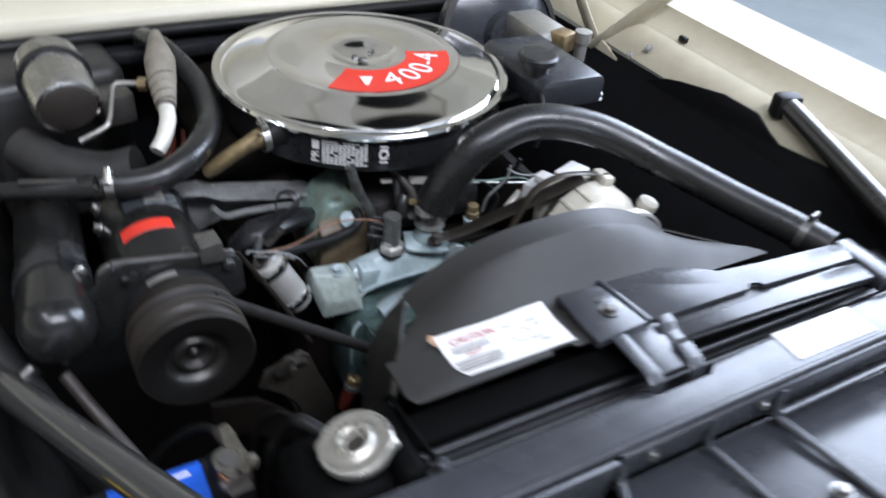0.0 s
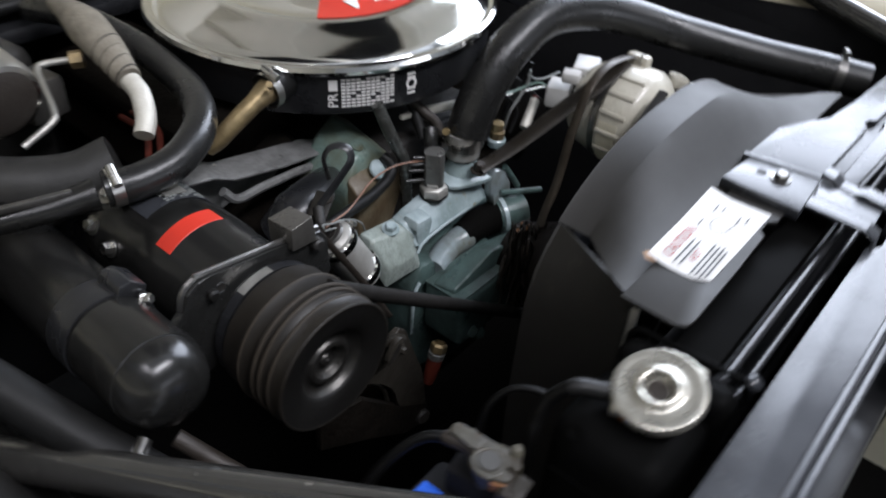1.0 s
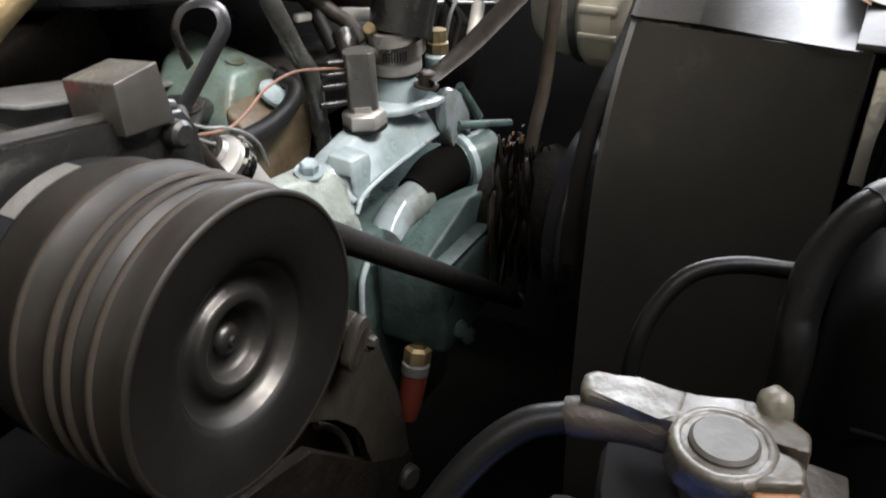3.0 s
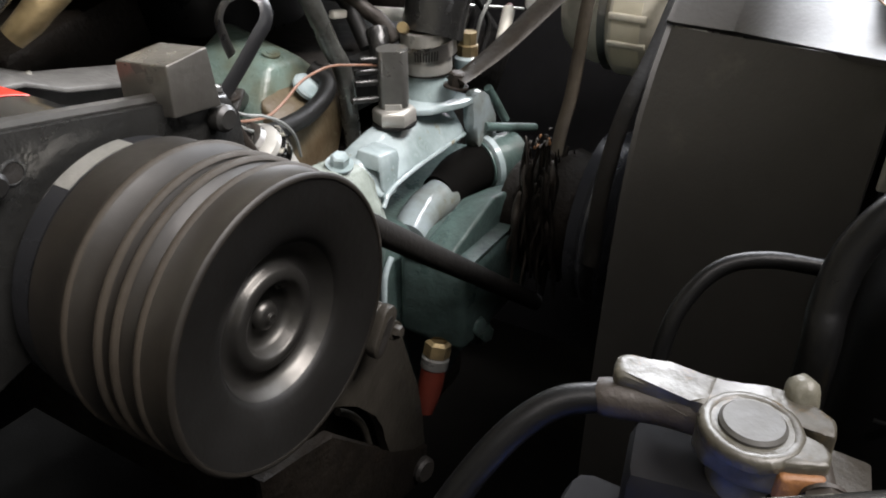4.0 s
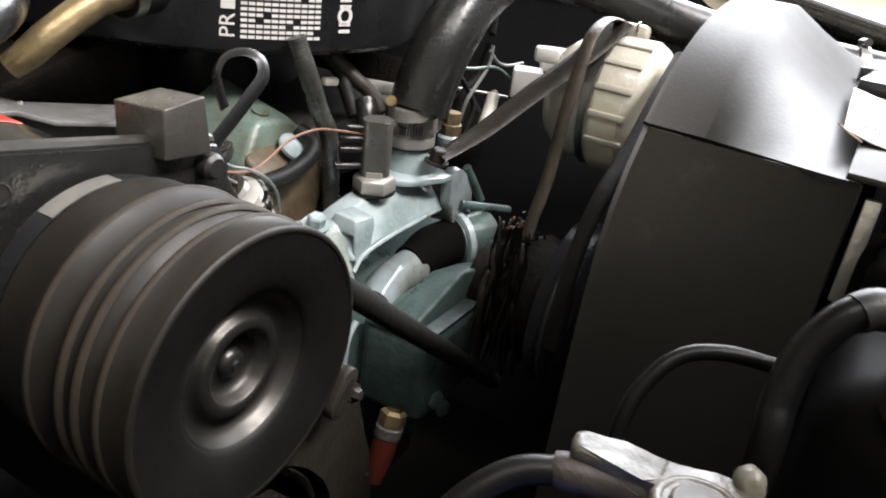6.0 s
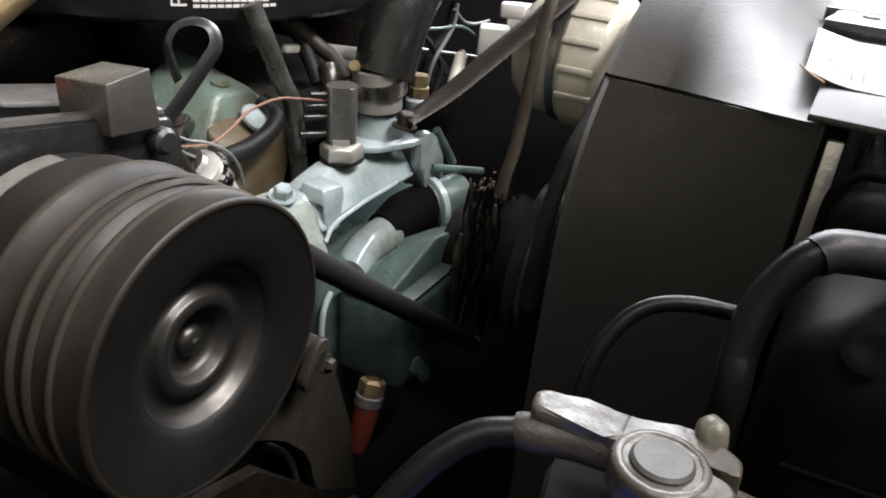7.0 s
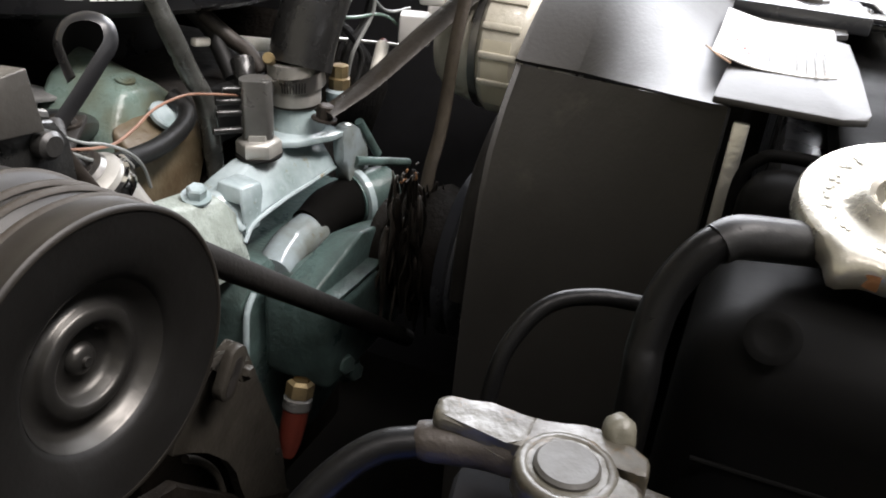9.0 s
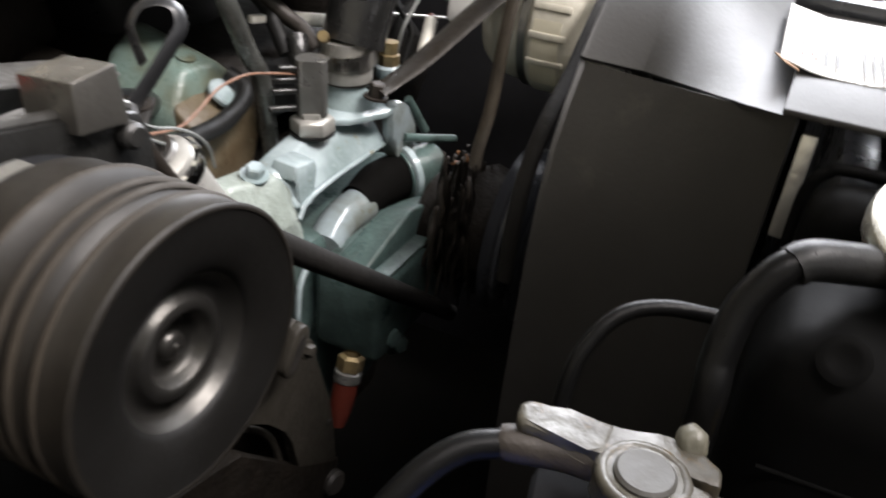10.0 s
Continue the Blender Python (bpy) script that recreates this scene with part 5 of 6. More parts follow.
# joint coloured near-black, so the shade of the gap is in its paint
part("rubber_joint", tube([(-0.022, 0.312, 0.693), (-0.014, 0.311, 0.694), (0.004, 0.308, 0.699), (0.028, 0.301, 0.701)], [0.0145, 0.0155, 0.0180, 0.0186], 24, 4), BAY_SHADE, engine)
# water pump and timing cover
tc = part("timing_cover", prism([(-0.118, 0.56), (-0.116, 0.68), (-0.100, 0.702), (-0.085, 0.700), (-0.060, 0.690), (-0.020, 0.690), (0.06, 0.70), (0.09, 0.66), (0.09, 0.56), (-0.03, 0.52)], (0, 0.360, 0), (1, 0, 0), (0, 0, 1), 0.060, 0.006), TEAL_DARK, engine, "soiled teal timing cover with shade in its colour")
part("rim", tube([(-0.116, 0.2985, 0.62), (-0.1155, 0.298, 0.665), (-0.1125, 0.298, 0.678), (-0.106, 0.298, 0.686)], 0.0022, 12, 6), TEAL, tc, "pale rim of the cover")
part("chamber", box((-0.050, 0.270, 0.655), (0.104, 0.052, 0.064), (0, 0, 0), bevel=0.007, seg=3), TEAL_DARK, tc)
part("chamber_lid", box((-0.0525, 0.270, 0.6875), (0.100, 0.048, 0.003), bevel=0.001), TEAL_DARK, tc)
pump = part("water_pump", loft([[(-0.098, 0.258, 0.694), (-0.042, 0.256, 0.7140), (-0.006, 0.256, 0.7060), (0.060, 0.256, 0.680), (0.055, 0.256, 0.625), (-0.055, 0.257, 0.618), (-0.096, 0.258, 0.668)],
                                [(-0.102, 0.285, 0.690), (-0.044, 0.280, 0.708), (-0.006, 0.280, 0.700), (0.064, 0.280, 0.680), (0.058, 0.285, 0.622), (-0.056, 0.285, 0.615), (-0.100, 0.285, 0.668)]], 0.003), TEAL_DARK, engine, "soiled teal water pump body with shade in its colour")
part("pump_boss", lathe([(0, 0), (0.026, 0), (0.032, 0.006), (0.036, 0.020), (0.038, 0.034)], (0.006, 0.226, 0.684), (0.02, 1, -0.02), 36), GREASE_SHADE, pump)
# inlet darkened by colour, since it sits in shade
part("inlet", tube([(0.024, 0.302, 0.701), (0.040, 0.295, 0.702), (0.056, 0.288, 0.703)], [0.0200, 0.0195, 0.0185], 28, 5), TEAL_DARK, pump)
part("inlet_ring", lathe([(0.0205, 0), (0.0232, 0.001), (0.0232, 0.006), (0.0205, 0.007)], (0.026, 0.301, 0.701), (0.9, -0.42, 0.05), 32), TEAL, pump)
part("small_pipe", tube([(0.026, 0.300, 0.733), (0.048, 0.292, 0.727), (0.085, 0.284, 0.716)], 0.0034, 10, 4), TEAL_DARK, pump)
part("small_pipe", tube([(0.036, 0.304, 0.760), (0.047, 0.300, 0.743), (0.054, 0.296, 0.730)], 0.0034, 10, 4), TEAL_DARK, pump)
part("cover_bolt", hexbolt((-0.080, 0.250, 0.634), (-0.3, -0.9, 0.2), 0.007, 0.010), TEAL_DARK, tc)
part("cover_bolt", hexbolt((-0.058, 0.255, 0.612), (-0.3, -0.9, 0.2), 0.007, 0.010), TEAL_DARK, tc)
# greasy fan hub, pulleys and fan
fan = thing("engine_fan", (0.0, 0.19, 0.60), "grimy black engine fan with belt pulleys", "fan")
part("fan_hub", lathe([(0, 0.155), (0.034, 0.155), (0.036, 0.175), (0.030, 0.195), (0.042, 0.205), (0.046, 0.222), (0.040, 0.235), (0, 0.236)], (0.01, 0, 0.690), Y, 32), GREASE_SHADE, fan)
part("pump_pulley", lathe([(0, 0.176), (0.058, 0.176), (0.063, 0.179), (0.056, 0.184), (0.063, 0.189), (0.063, 0.191), (0.056, 0.196), (0.063, 0.201), (0, 0.203)], (0.015, 0, 0.690), Y, 48), BLACK_PANEL, fan, "black grooved pump pulley")
for k in range(6):
    a = radians(60 * k + 20)
    c, s = math.cos(a), math.sin(a)
    bm = bmesh.new()
    quad = []
    for rr in (0.045, 0.09, 0.14, 0.185):
        w = 0.016 + rr * 0.12
        quad.append([bm.verts.new((0.05 + rr * c - w * s * 0.8 * e, 0.118 + e * w * 0.45, 0.690 + rr * s + w * c * 0.8 * e)) for e in (-1, 0, 1)])
    for p, q in zip(quad, quad[1:]):
        for j in range(2):
            bm.faces.new([p[j], p[j + 1], q[j + 1], q[j]])
    part("blade", solid(bm, 0.002), TANK, fan)
# greasy fibres hang down over the hub
random.seed(4)
for k in range(64):
    x = random.uniform(-0.052, 0.026)
    run = [(x, random.uniform(0.218, 0.240), 0.768 - 0.55 * abs(x + 0.040) - random.uniform(0.0, 0.045))]
    for q in range(6):
        run.append((run[-1][0] + random.uniform(-0.0045, 0.0050), run[-1][1] + random.uniform(-0.003, 0.003), run[-1][2] - random.uniform(0.007, 0.018)))
    w = random.uniform(0.0007, 0.0032)
    part("grease_strand", tube(run, [w * f * random.uniform(0.7, 1.2) for f in (0.5, 1.0, 1.1, 1.0, 0.9, 0.7, 0.4)], 7, 4), RUSTY if k % 4 == 0 else GREASE_SHADE, fan, sharp=150)
bm = lathe([(0, 0.212), (0.010, 0.2125), (0.022, 0.216), (0.026, 0.224), (0.029, 0.234), (0.030, 0.244), (0.026, 0.254), (0.016, 0.256), (0, 0.2565)], (0.006, 0, 0.690), Y, 72)
bmesh.ops.subdivide_edges(bm, edges=bm.edges[:], cuts=2, use_grid_fill=True)
for v in bm.verts:
    v.co.z = 0.690 + (v.co.z - 0.690) * 1.5 - 0.008
    v.co += 0.0050 * noise.noise_vector(v.co * 70) + 0.0026 * noise.noise_vector(v.co * 210)
part("grease_cake", bm, GREASE_SHADE, fan, "caked black grease", sharp=150)
# flakes of rust clinging to the top of the fibres
for k in range(14):
    c = (random.gauss(-0.040, 0.008), random.uniform(0.221, 0.232), random.uniform(0.750, 0.768))
    bm = bmesh.new()
    bmesh.ops.create_icosphere(bm, subdivisions=2, radius=1.0, matrix=pose(*c, random.uniform(0, 180), random.uniform(0, 180), 0) @ Matrix.Diagonal((random.uniform(0.0008, 0.0030), random.uniform(0.0006, 0.0018), 0.0006, 1)))
    for v in bm.verts:
        v.co += 0.0009 * noise.noise_vector(v.co * 420)
    part("rust_flake", bm, RUST_ORANGE if k % 3 == 0 else RUSTY, fan, sharp=150)
# belts
def belt(name, centres, half, thick, label):
    """A flat-sided belt along its run."""
    t = thing(name, (centres[0][0], centres[0][1], 0.6), label, "belt")
    part("belt_run", tube(centres, thick, 16, 6, flat=half / thick, up=Y), BELT, t, sharp=80)
    return t


belt("drive_belt", [(-0.2840, 0.2355, 0.8335), (-0.2040, 0.2355, 0.7700), (-0.0800, 0.2355, 0.6730), (0.0, 0.236, 0.61)], 0.0056, 0.0066, "worn black rubber drive belt on the compressor pulley")
strap_ = thing("alternator_strap", (0.01, 0.235, 0.70), "worn brown steel strap curving round the alternator", "bracket")
part("strap_bar", tube([(-0.004, 0.232, 0.690), (0.004, 0.233, 0.720), (0.0155, 0.235, 0.7437), (0.0285, 0.235, 0.7667), (0.038, 0.236, 0.7906), (0.046, 0.237, 0.819), (0.058, 0.238, 0.8458), (0.074, 0.239, 0.8690), (0.1045, 0.240, 0.8790), (0.140, 0.240, 0.8755), (0.164, 0.240, 0.868)], 0.0018, 10, 6, flat=2.8, up=Y), STRAP, strap_, sharp=50)
part("strap_bolt", hexbolt((0.164, 0.231, 0.868), (0, -1, 0.2), 0.005, 0.006), STEEL, strap_)
belt("alternator_belt", [(-0.052, 0.180, 0.690), (-0.050, 0.180, 0.735), (-0.038, 0.180, 0.765), (-0.0147, 0.180, 0.7895), (0.029, 0.180, 0.8131), (0.070, 0.182, 0.836), (0.125, 0.184, 0.862)], 0.0055, 0.0032, "worn black rubber alternator belt")

# ---- alternator and its brace ----
alt = thing("alternator", (0.13, 0.27, 0.74), "oxidised cream and bare metal alternator", "alternator")
AXC = (0.150, -0.020, 0.809)
part("rear_housing", lathe([(0.0, 0.306), (0.026, 0.306), (0.038, 0.301), (0.047, 0.290), (0.050, 0.276), (0.050, 0.266), (0, 0.266)], AXC, Y, 40), ALT_CREAM, alt)
fr = part("front_housing", lathe([(0, 0.205), (0.026, 0.205), (0.040, 0.212), (0.051, 0.222), (0.0555, 0.230), (0.0555, 0.256), (0.052, 0.260), (0, 0.260)], AXC, Y, 48), ALT_CREAM, alt, "oxidised cream front housing")
part("stator_ring", lathe([(0.053, 0.260), (0.0535, 0.266), (0.050, 0.2665)], AXC, Y, 48), STEEL_DARK, alt)
part("yellowed_tag", solid(lathe([(0.0559, 0.232), (0.0559, 0.254)], AXC, Y, 16, start=136, sweep=58), 0.0004), PAPER_OLD, alt, "yellowed paper tag")
fanp = part("cooling_fan", lathe([(0.012, 0.188), (0.026, 0.188), (0.044, 0.184), (0.0545, 0.181), (0.0575, 0.183), (0.0575, 0.191), (0.052, 0.197), (0.02, 0.199)], AXC, Y, 48), ALU, alt, "bright plated cooling fan")
part("alternator_pulley", lathe([(0, 0.158), (0.024, 0.158), (0.033, 0.161), (0.026, 0.169), (0.033, 0.177), (0.033, 0.180), (0, 0.182)], AXC, Y, 36), STEEL_DARK, alt)
for a in (100, 145, 190, 235):
    b = radians(a)
    part("fan_slot", disc(0.0050, 0.0012, (AXC[0] + 0.031 * math.cos(b), 0.1665, AXC[2] + 0.031 * math.sin(b)), (0, -1, 0), 14), GRIME, fanp)
part("top_lug", box((0.166, 0.236, 0.866), (0.016, 0.026, 0.014), (0, 10, 0), bevel=0.004), ALT_CREAM, alt)
for a in (112, 134, 156, 178, 200):
    b = radians(a)
    part("housing_rib", box((AXC[0] + 0.0555 * math.cos(b), 0.222, AXC[2] + 0.0555 * math.sin(b)), (0.0040, 0.030, 0.0055), (0, -a, 0), bevel=0.0014), ALT_CREAM, fr)
part("side_tab", lathe([(0.0, 0), (0.012, 0), (0.013, 0.003), (0.012, 0.010), (0, 0.010)], (0.222, 0.212, 0.826), (0.2, -0.2, 1), 24), ALT_CREAM, alt)
part("side_arm", tube([(0.190, 0.215, 0.820), (0.222, 0.212, 0.824)], 0.006, 10, 3), ALT_CREAM, alt)
for c, s_ in (((0.134, 0.308, 0.812), (0.036, 0.026, 0.024)), ((0.178, 0.302, 0.828), (0.046, 0.028, 0.018)), ((0.128, 0.292, 0.840), (0.020, 0.020, 0.012))):
    part("terminal_block", box(c, s_, (0, 4, 24), bevel=0.003), PAPER, alt, "white plastic terminal plug")
part("terminal_stud", lathe([(0, 0), (0.004, 0), (0.0042, 0.006), (0.0025, 0.0065), (0.0022, 0.012), (0, 0.0125)], (0.143, 0.322, 0.810), (-0.2, 0, 1), 10), STEEL, alt)
cd = part("condenser", tube([(0.128, 0.334, 0.795), (0.112, 0.329, 0.784), (0.098, 0.325, 0.774)], 0.0056, 16, 3), ALU_WHITE, alt, "bright metal condenser")
part("condenser_cap", tube([(0.132, 0.335, 0.798), (0.128, 0.334, 0.795)], [0.0030, 0.0046], 12, 2), RED_RUBBER, cd)
for sheath, r, pts in ((WIRE_TEAL, 0.0013, [(0.050, 0.336, 0.829), (0.075, 0.331, 0.826), (0.105, 0.330, 0.824), (0.126, 0.330, 0.819), (0.140, 0.327, 0.811)]),
                       (WIRE_GREY, 0.0017, [(0.104, 0.330, 0.842), (0.101, 0.330, 0.826), (0.090, 0.332, 0.812), (0.078, 0.334, 0.798), (0.076, 0.338, 0.776)]),
                       (WIRE_GREY, 0.0013, [(0.100, 0.330, 0.838), (0.117, 0.330, 0.827), (0.135, 0.329, 0.822), (0.160, 0.326, 0.822)]),
                       (RUBBER, 0.0022, [(0.068, 0.342, 0.822), (0.088, 0.340, 0.806), (0.096, 0.336, 0.790), (0.086, 0.336, 0.768)]),
                       (RUBBER, 0.0030, [(0.128, 0.345, 0.838), (0.120, 0.348, 0.812), (0.098, 0.350, 0.796), (0.085, 0.352, 0.765)])):
    part("lead", tube(pts, r, 8, 8), sheath, alt)
ip = thing("intake_bracket", (0.02, 0.385, 0.78), "pale bare metal bracket edge behind the hose", "bracket")
part("edge_plate", box((0.024, 0.385, 0.806), (0.062, 0.006, 0.010), (0, 13, 0), bevel=0.002), ALU_WHITE, ip)
part("edge_tab", box((-0.036, 0.386, 0.818), (0.016, 0.006, 0.006), (0, 8, 0), bevel=0.002), ALU_WHITE, ip)
part("rear_rail", tube([(0.050, 0.366, 0.811), (0.085, 0.360, 0.804), (0.215, 0.360, 0.775)], 0.0014, 8, 3), ALU, ip)
part("post", tube([(0.0, 0.386, 0.80), (-0.005, 0.388, 0.75)], 0.006, 10, 2), GRIME, ip)
br = thing("alternator_brace", (0.04, 0.27, 0.77), "rusty dark steel alternator brace", "bracket")
part("brace_arm", tube([(-0.009, 0.307, 0.7775), (0.006, 0.302, 0.782), (0.030, 0.291, 0.795), (0.070, 0.270, 0.825), (0.105, 0.250, 0.852), (0.135, 0.236, 0.875)], [0.010, 0.0090, 0.0105, 0.0115, 0.0118, 0.011], 10, 6, flat=0.25, up=(0, 0, 1)), BRACE_STEEL, br)

# ---- upper radiator hose ----
hose = thing("radiator_hose", (0.1, 0.2, 0.78), "large worn grey-black upper radiator hose", "hose")
part("hose_tube", tube([(0.003, 0.334, 0.803), (0.012, 0.333, 0.828), (0.030, 0.331, 0.857), (0.062, 0.328, 0.885), (0.118, 0.322, 0.903), (0.190, 0.293, 0.895), (0.254, 0.230, 0.871), (0.298, 0.150, 0.857), (0.322, 0.090, 0.853), (0.336, 0.045, 0.850)], [0.0225, 0.0225, 0.0225, 0.022, 0.0215, 0.021, 0.020, 0.0195, 0.0195, 0.0195], 24, 8), HOSE, hose)
hc = ring_clamp((0.000, 0.335, 0.7960), (-0.16, 0.06, 1), 0.0192, 0.011, (-0.75, 0.50, 0.1), hose, STEEL)
part("screw_housing", lathe([(0, 0), (0.0036, 0), (0.0042, 0.001), (0.0042, 0.0030), (0.0034, 0.0040), (0.0034, 0.0110), (0, 0.0112)], (-0.0245, 0.3410, 0.8130), (0.85, 0.3, -0.45), 20), BRASS, hc, "brassy screw head")
for k in range(9):
    a = radians(186 + k * 5.5)
    part("band_slot", box((0.0206 * math.cos(a), 0.335 + 0.0206 * math.sin(a), 0.7960 - 0.16 * -0.0206 * math.cos(a)), (0.0006, 0.0009, 0.0075), (0, 9, math.degrees(a)), bevel=0.0001), GRIME, hc)
ring_clamp((0.327, 0.074, 0.852), (0.3, -0.9, -0.05), 0.0200, 0.009, (0.1, 0.1, 1), hose, STEEL_DARK)

# ---- small lines over the engine ----
vt = thing("dipstick_tube", (-0.075, 0.36, 0.72), "mottled grey steel tube by the sender", "pipe")
part("tube_pipe", tube([(-0.059, 0.360, 0.722), (-0.063, 0.360, 0.765), (-0.066, 0.361, 0.790), (-0.073, 0.365, 0.808), (-0.083, 0.366, 0.829), (-0.090, 0.374, 0.856)], 0.0064, 14, 6), TUBE_STEEL, vt)
vh = thing("vacuum_hose", (-0.04, 0.37, 0.77), "black vacuum hose with metal bends", "hose")
part("hose_tube", tube([(-0.030, 0.405, 0.842), (-0.023, 0.390, 0.825), (-0.025, 0.380, 0.813), (-0.029, 0.367, 0.796)], 0.0056, 12, 6), RUBBER, vh)
part("metal_bend", tube([(-0.026, 0.392, 0.834), (-0.018, 0.376, 0.819), (-0.013, 0.366, 0.811), (-0.012, 0.355, 0.798)], 0.0056, 12, 6), RUSTY, vh)
part("elbow", tube([(-0.022, 0.364, 0.806), (-0.027, 0.358, 0.798), (-0.030, 0.354, 0.784)], [0.0085, 0.0075, 0.0068], 12, 6), PLATE_BLACK, vh)
ch = thing("crankcase_hose", (-0.13, 0.34, 0.77), "black hose lying on the teal casting", "hose")
part("hose_tube", tube([(-0.215, 0.330, 0.792), (-0.180, 0.337, 0.787), (-0.150, 0.346, 0.780), (-0.118, 0.352, 0.777), (-0.092, 0.357, 0.781), (-0.080, 0.364, 0.787), (-0.080, 0.376, 0.793)], 0.0058, 14, 6), RUBBER, ch)
w1 = thing("sender_wire", (-0.13, 0.33, 0.79), "thin brownish wire to the sender", "wire")
part("wire", tube([(-0.062, 0.337, 0.797), (-0.083, 0.341, 0.802), (-0.106, 0.341, 0.807), (-0.133, 0.339, 0.8065), (-0.157, 0.332, 0.8030), (-0.179, 0.324, 0.8030), (-0.198, 0.317, 0.808), (-0.222, 0.306, 0.817)], 0.00085, 8, 8), WIRE_RED, w1)
part("wire_loop", tube([(-0.236, 0.292, 0.831), (-0.230, 0.300, 0.827), (-0.216, 0.304, 0.819), (-0.201, 0.307, 0.813), (-0.186, 0.309, 0.804), (-0.174, 0.312, 0.792), (-0.165, 0.317, 0.776)], 0.00085, 8, 8), WIRE_GREY, w1)
part("wire_loop", tube([(-0.226, 0.302, 0.818), (-0.206, 0.310, 0.806), (-0.192, 0.314, 0.802), (-0.180, 0.316, 0.794)], 0.0010, 8, 8), WIRE_GREY, w1)
part("connector", tube([(-0.186, 0.3145, 0.799), (-0.179, 0.316, 0.792)], [0.0030, 0.0026], 10, 2), ALU, w1)
ll = thing("lifting_loop", (-0.19, 0.33, 0.80), "black flat strap bent into a loop", "bracket")
part("strap", tube([(-0.190, 0.335, 0.836), (-0.188, 0.341, 0.844), (-0.186, 0.345, 0.852), (-0.180, 0.344, 0.860), (-0.174, 0.337, 0.863), (-0.170, 0.330, 0.860), (-0.172, 0.326, 0.852), (-0.180, 0.327, 0.843), (-0.191, 0.330, 0.830), (-0.203, 0.334, 0.816)], 0.0009, 8, 8, flat=4.4, up=(0.2, 0.8, 0.55)), BLACK_SATIN, ll)
part("foot", box((-0.196, 0.340, 0.810), (0.030, 0.018, 0.004), (0, -14, 30), bevel=0.0015), PULLEY, ll)
part("foot_bolt", hexbolt((-0.190, 0.340, 0.8125), (-0.2, 0, 1), 0.004, 0.003), RUSTY, ll)
ff = thing("fuel_filter", (-0.175, 0.335, 0.73), "chromed fuel filter with bright bands", "fuel filter")
FX, FT = Vector((0.034, -0.011, -0.065)).normalized(), Vector((-0.2130, 0.3135, 0.8020))
part("canister", lathe([(0, 0), (0.013, 0.001), (0.0180, 0.005), (0.0186, 0.010), (0.0182, 0.030), (0.0186, 0.062), (0.0170, 0.070), (0, 0.073)], FT, FX, 40), SLEEVE, ff)
part("end_ring", lathe([(0.0075, 0.0006), (0.0085, -0.0012), (0.0125, -0.0014), (0.0138, 0.0012)], FT, FX, 40), STEEL_DARK, ff, "pressed ring on the end")
part("end_socket", disc(0.0072, 0.0008, FT - FX * 0.0004, -FX, 28), GRIME, ff)
for h in (0.008, 0.056):
    part("band", lathe([(0.0186, h), (0.0205, h + 0.001), (0.0212, h + 0.004), (0.0205, h + 0.008), (0.0186, h + 0.009)], FT, FX, 40), CHROME, ff, "bright rolled band")
part("inlet_pipe", tube([FT + FX * 0.002, FT - FX * 0.012, (-0.212, 0.326, 0.822)], 0.0050, 12, 5), GRIME, ff)
st = thing("filter_strap", (-0.21, 0.285, 0.70), "flat rusty steel strap beside the filter", "bracket")
part("strap_bar", tube([(-0.246, 0.290, 0.838), (-0.232, 0.289, 0.812), (-0.205, 0.282, 0.762), (-0.178, 0.272, 0.705)], 0.0030, 8, 5, flat=0.4, up=(0.3, 0.9, 0.2)), RUSTY, st)
lbk = thing("lower_bracket", (-0.17, 0.26, 0.58), "brown-grey steel lower compressor bracket", "bracket")
part("plate", prism([(-0.214, 0.720), (-0.2000, 0.7260), (-0.1907, 0.7174), (-0.1777, 0.6784), (-0.1649, 0.6440), (-0.1605, 0.6150), (-0.1570, 0.5910), (-0.1706, 0.5960), (-0.1988, 0.6183), (-0.2005, 0.6320), (-0.2041, 0.6435), (-0.2100, 0.6560),
                     (-0.2165, 0.6660), (-0.2245, 0.6738), (-0.2340, 0.6818), (-0.2480, 0.6900), (-0.2400, 0.7100)], (0, 0.246, 0), (1, 0, 0), (0, 0, 1), 0.006, 0.0012), BRACKET_GRIMY, lbk)
part("opening_rim", tube([(-0.2040, 0.250, 0.624), (-0.2080, 0.250, 0.6400), (-0.2140, 0.250, 0.6520), (-0.2215, 0.250, 0.6620), (-0.2300, 0.250, 0.6700)], 0.0022, 10, 5), BRACKET_GRIMY, lbk, "scraped rim inside the opening")
part("plate_hole", disc(0.0022, 0.0005, (-0.1668, 0.2398, 0.6285), (0, -1, 0), 16), GRIME, lbk)
part("ledge", prism([(-0.300, 0.690), (-0.2744, 0.6800), (-0.2486, 0.6753), (-0.1988, 0.6183), (-0.1706, 0.5967), (-0.1570, 0.5910), (-0.1598, 0.5629), (-0.1900, 0.5700), (-0.2400, 0.6100), (-0.300, 0.650)], (0, 0.2450, 0), (1, 0, 0), (0, 0, 1), 0.007, 0.0015), GREASE_SHADE, lbk)
part("ledge_boss", disc(0.0085, 0.008, (-0.1660, 0.2400, 0.5780), (-0.2, -1, 0.1), 24, 0.002), GRIME, lbk)
capsule = [(0.0060 * math.cos(radians(a)), 0.0075 * (1 if a < 180 else -1) + 0.0060 * math.sin(radians(a))) for a in range(6, 366, 12)]
boss = part("slot_boss", prism(capsule, (-0.2245, 0.2270, 0.7294), (0.825, 0, -0.565), (0.565, 0, 0.825), 0.006, 0.0014), BRACKET_GRIMY, lbk, "slotted boss")
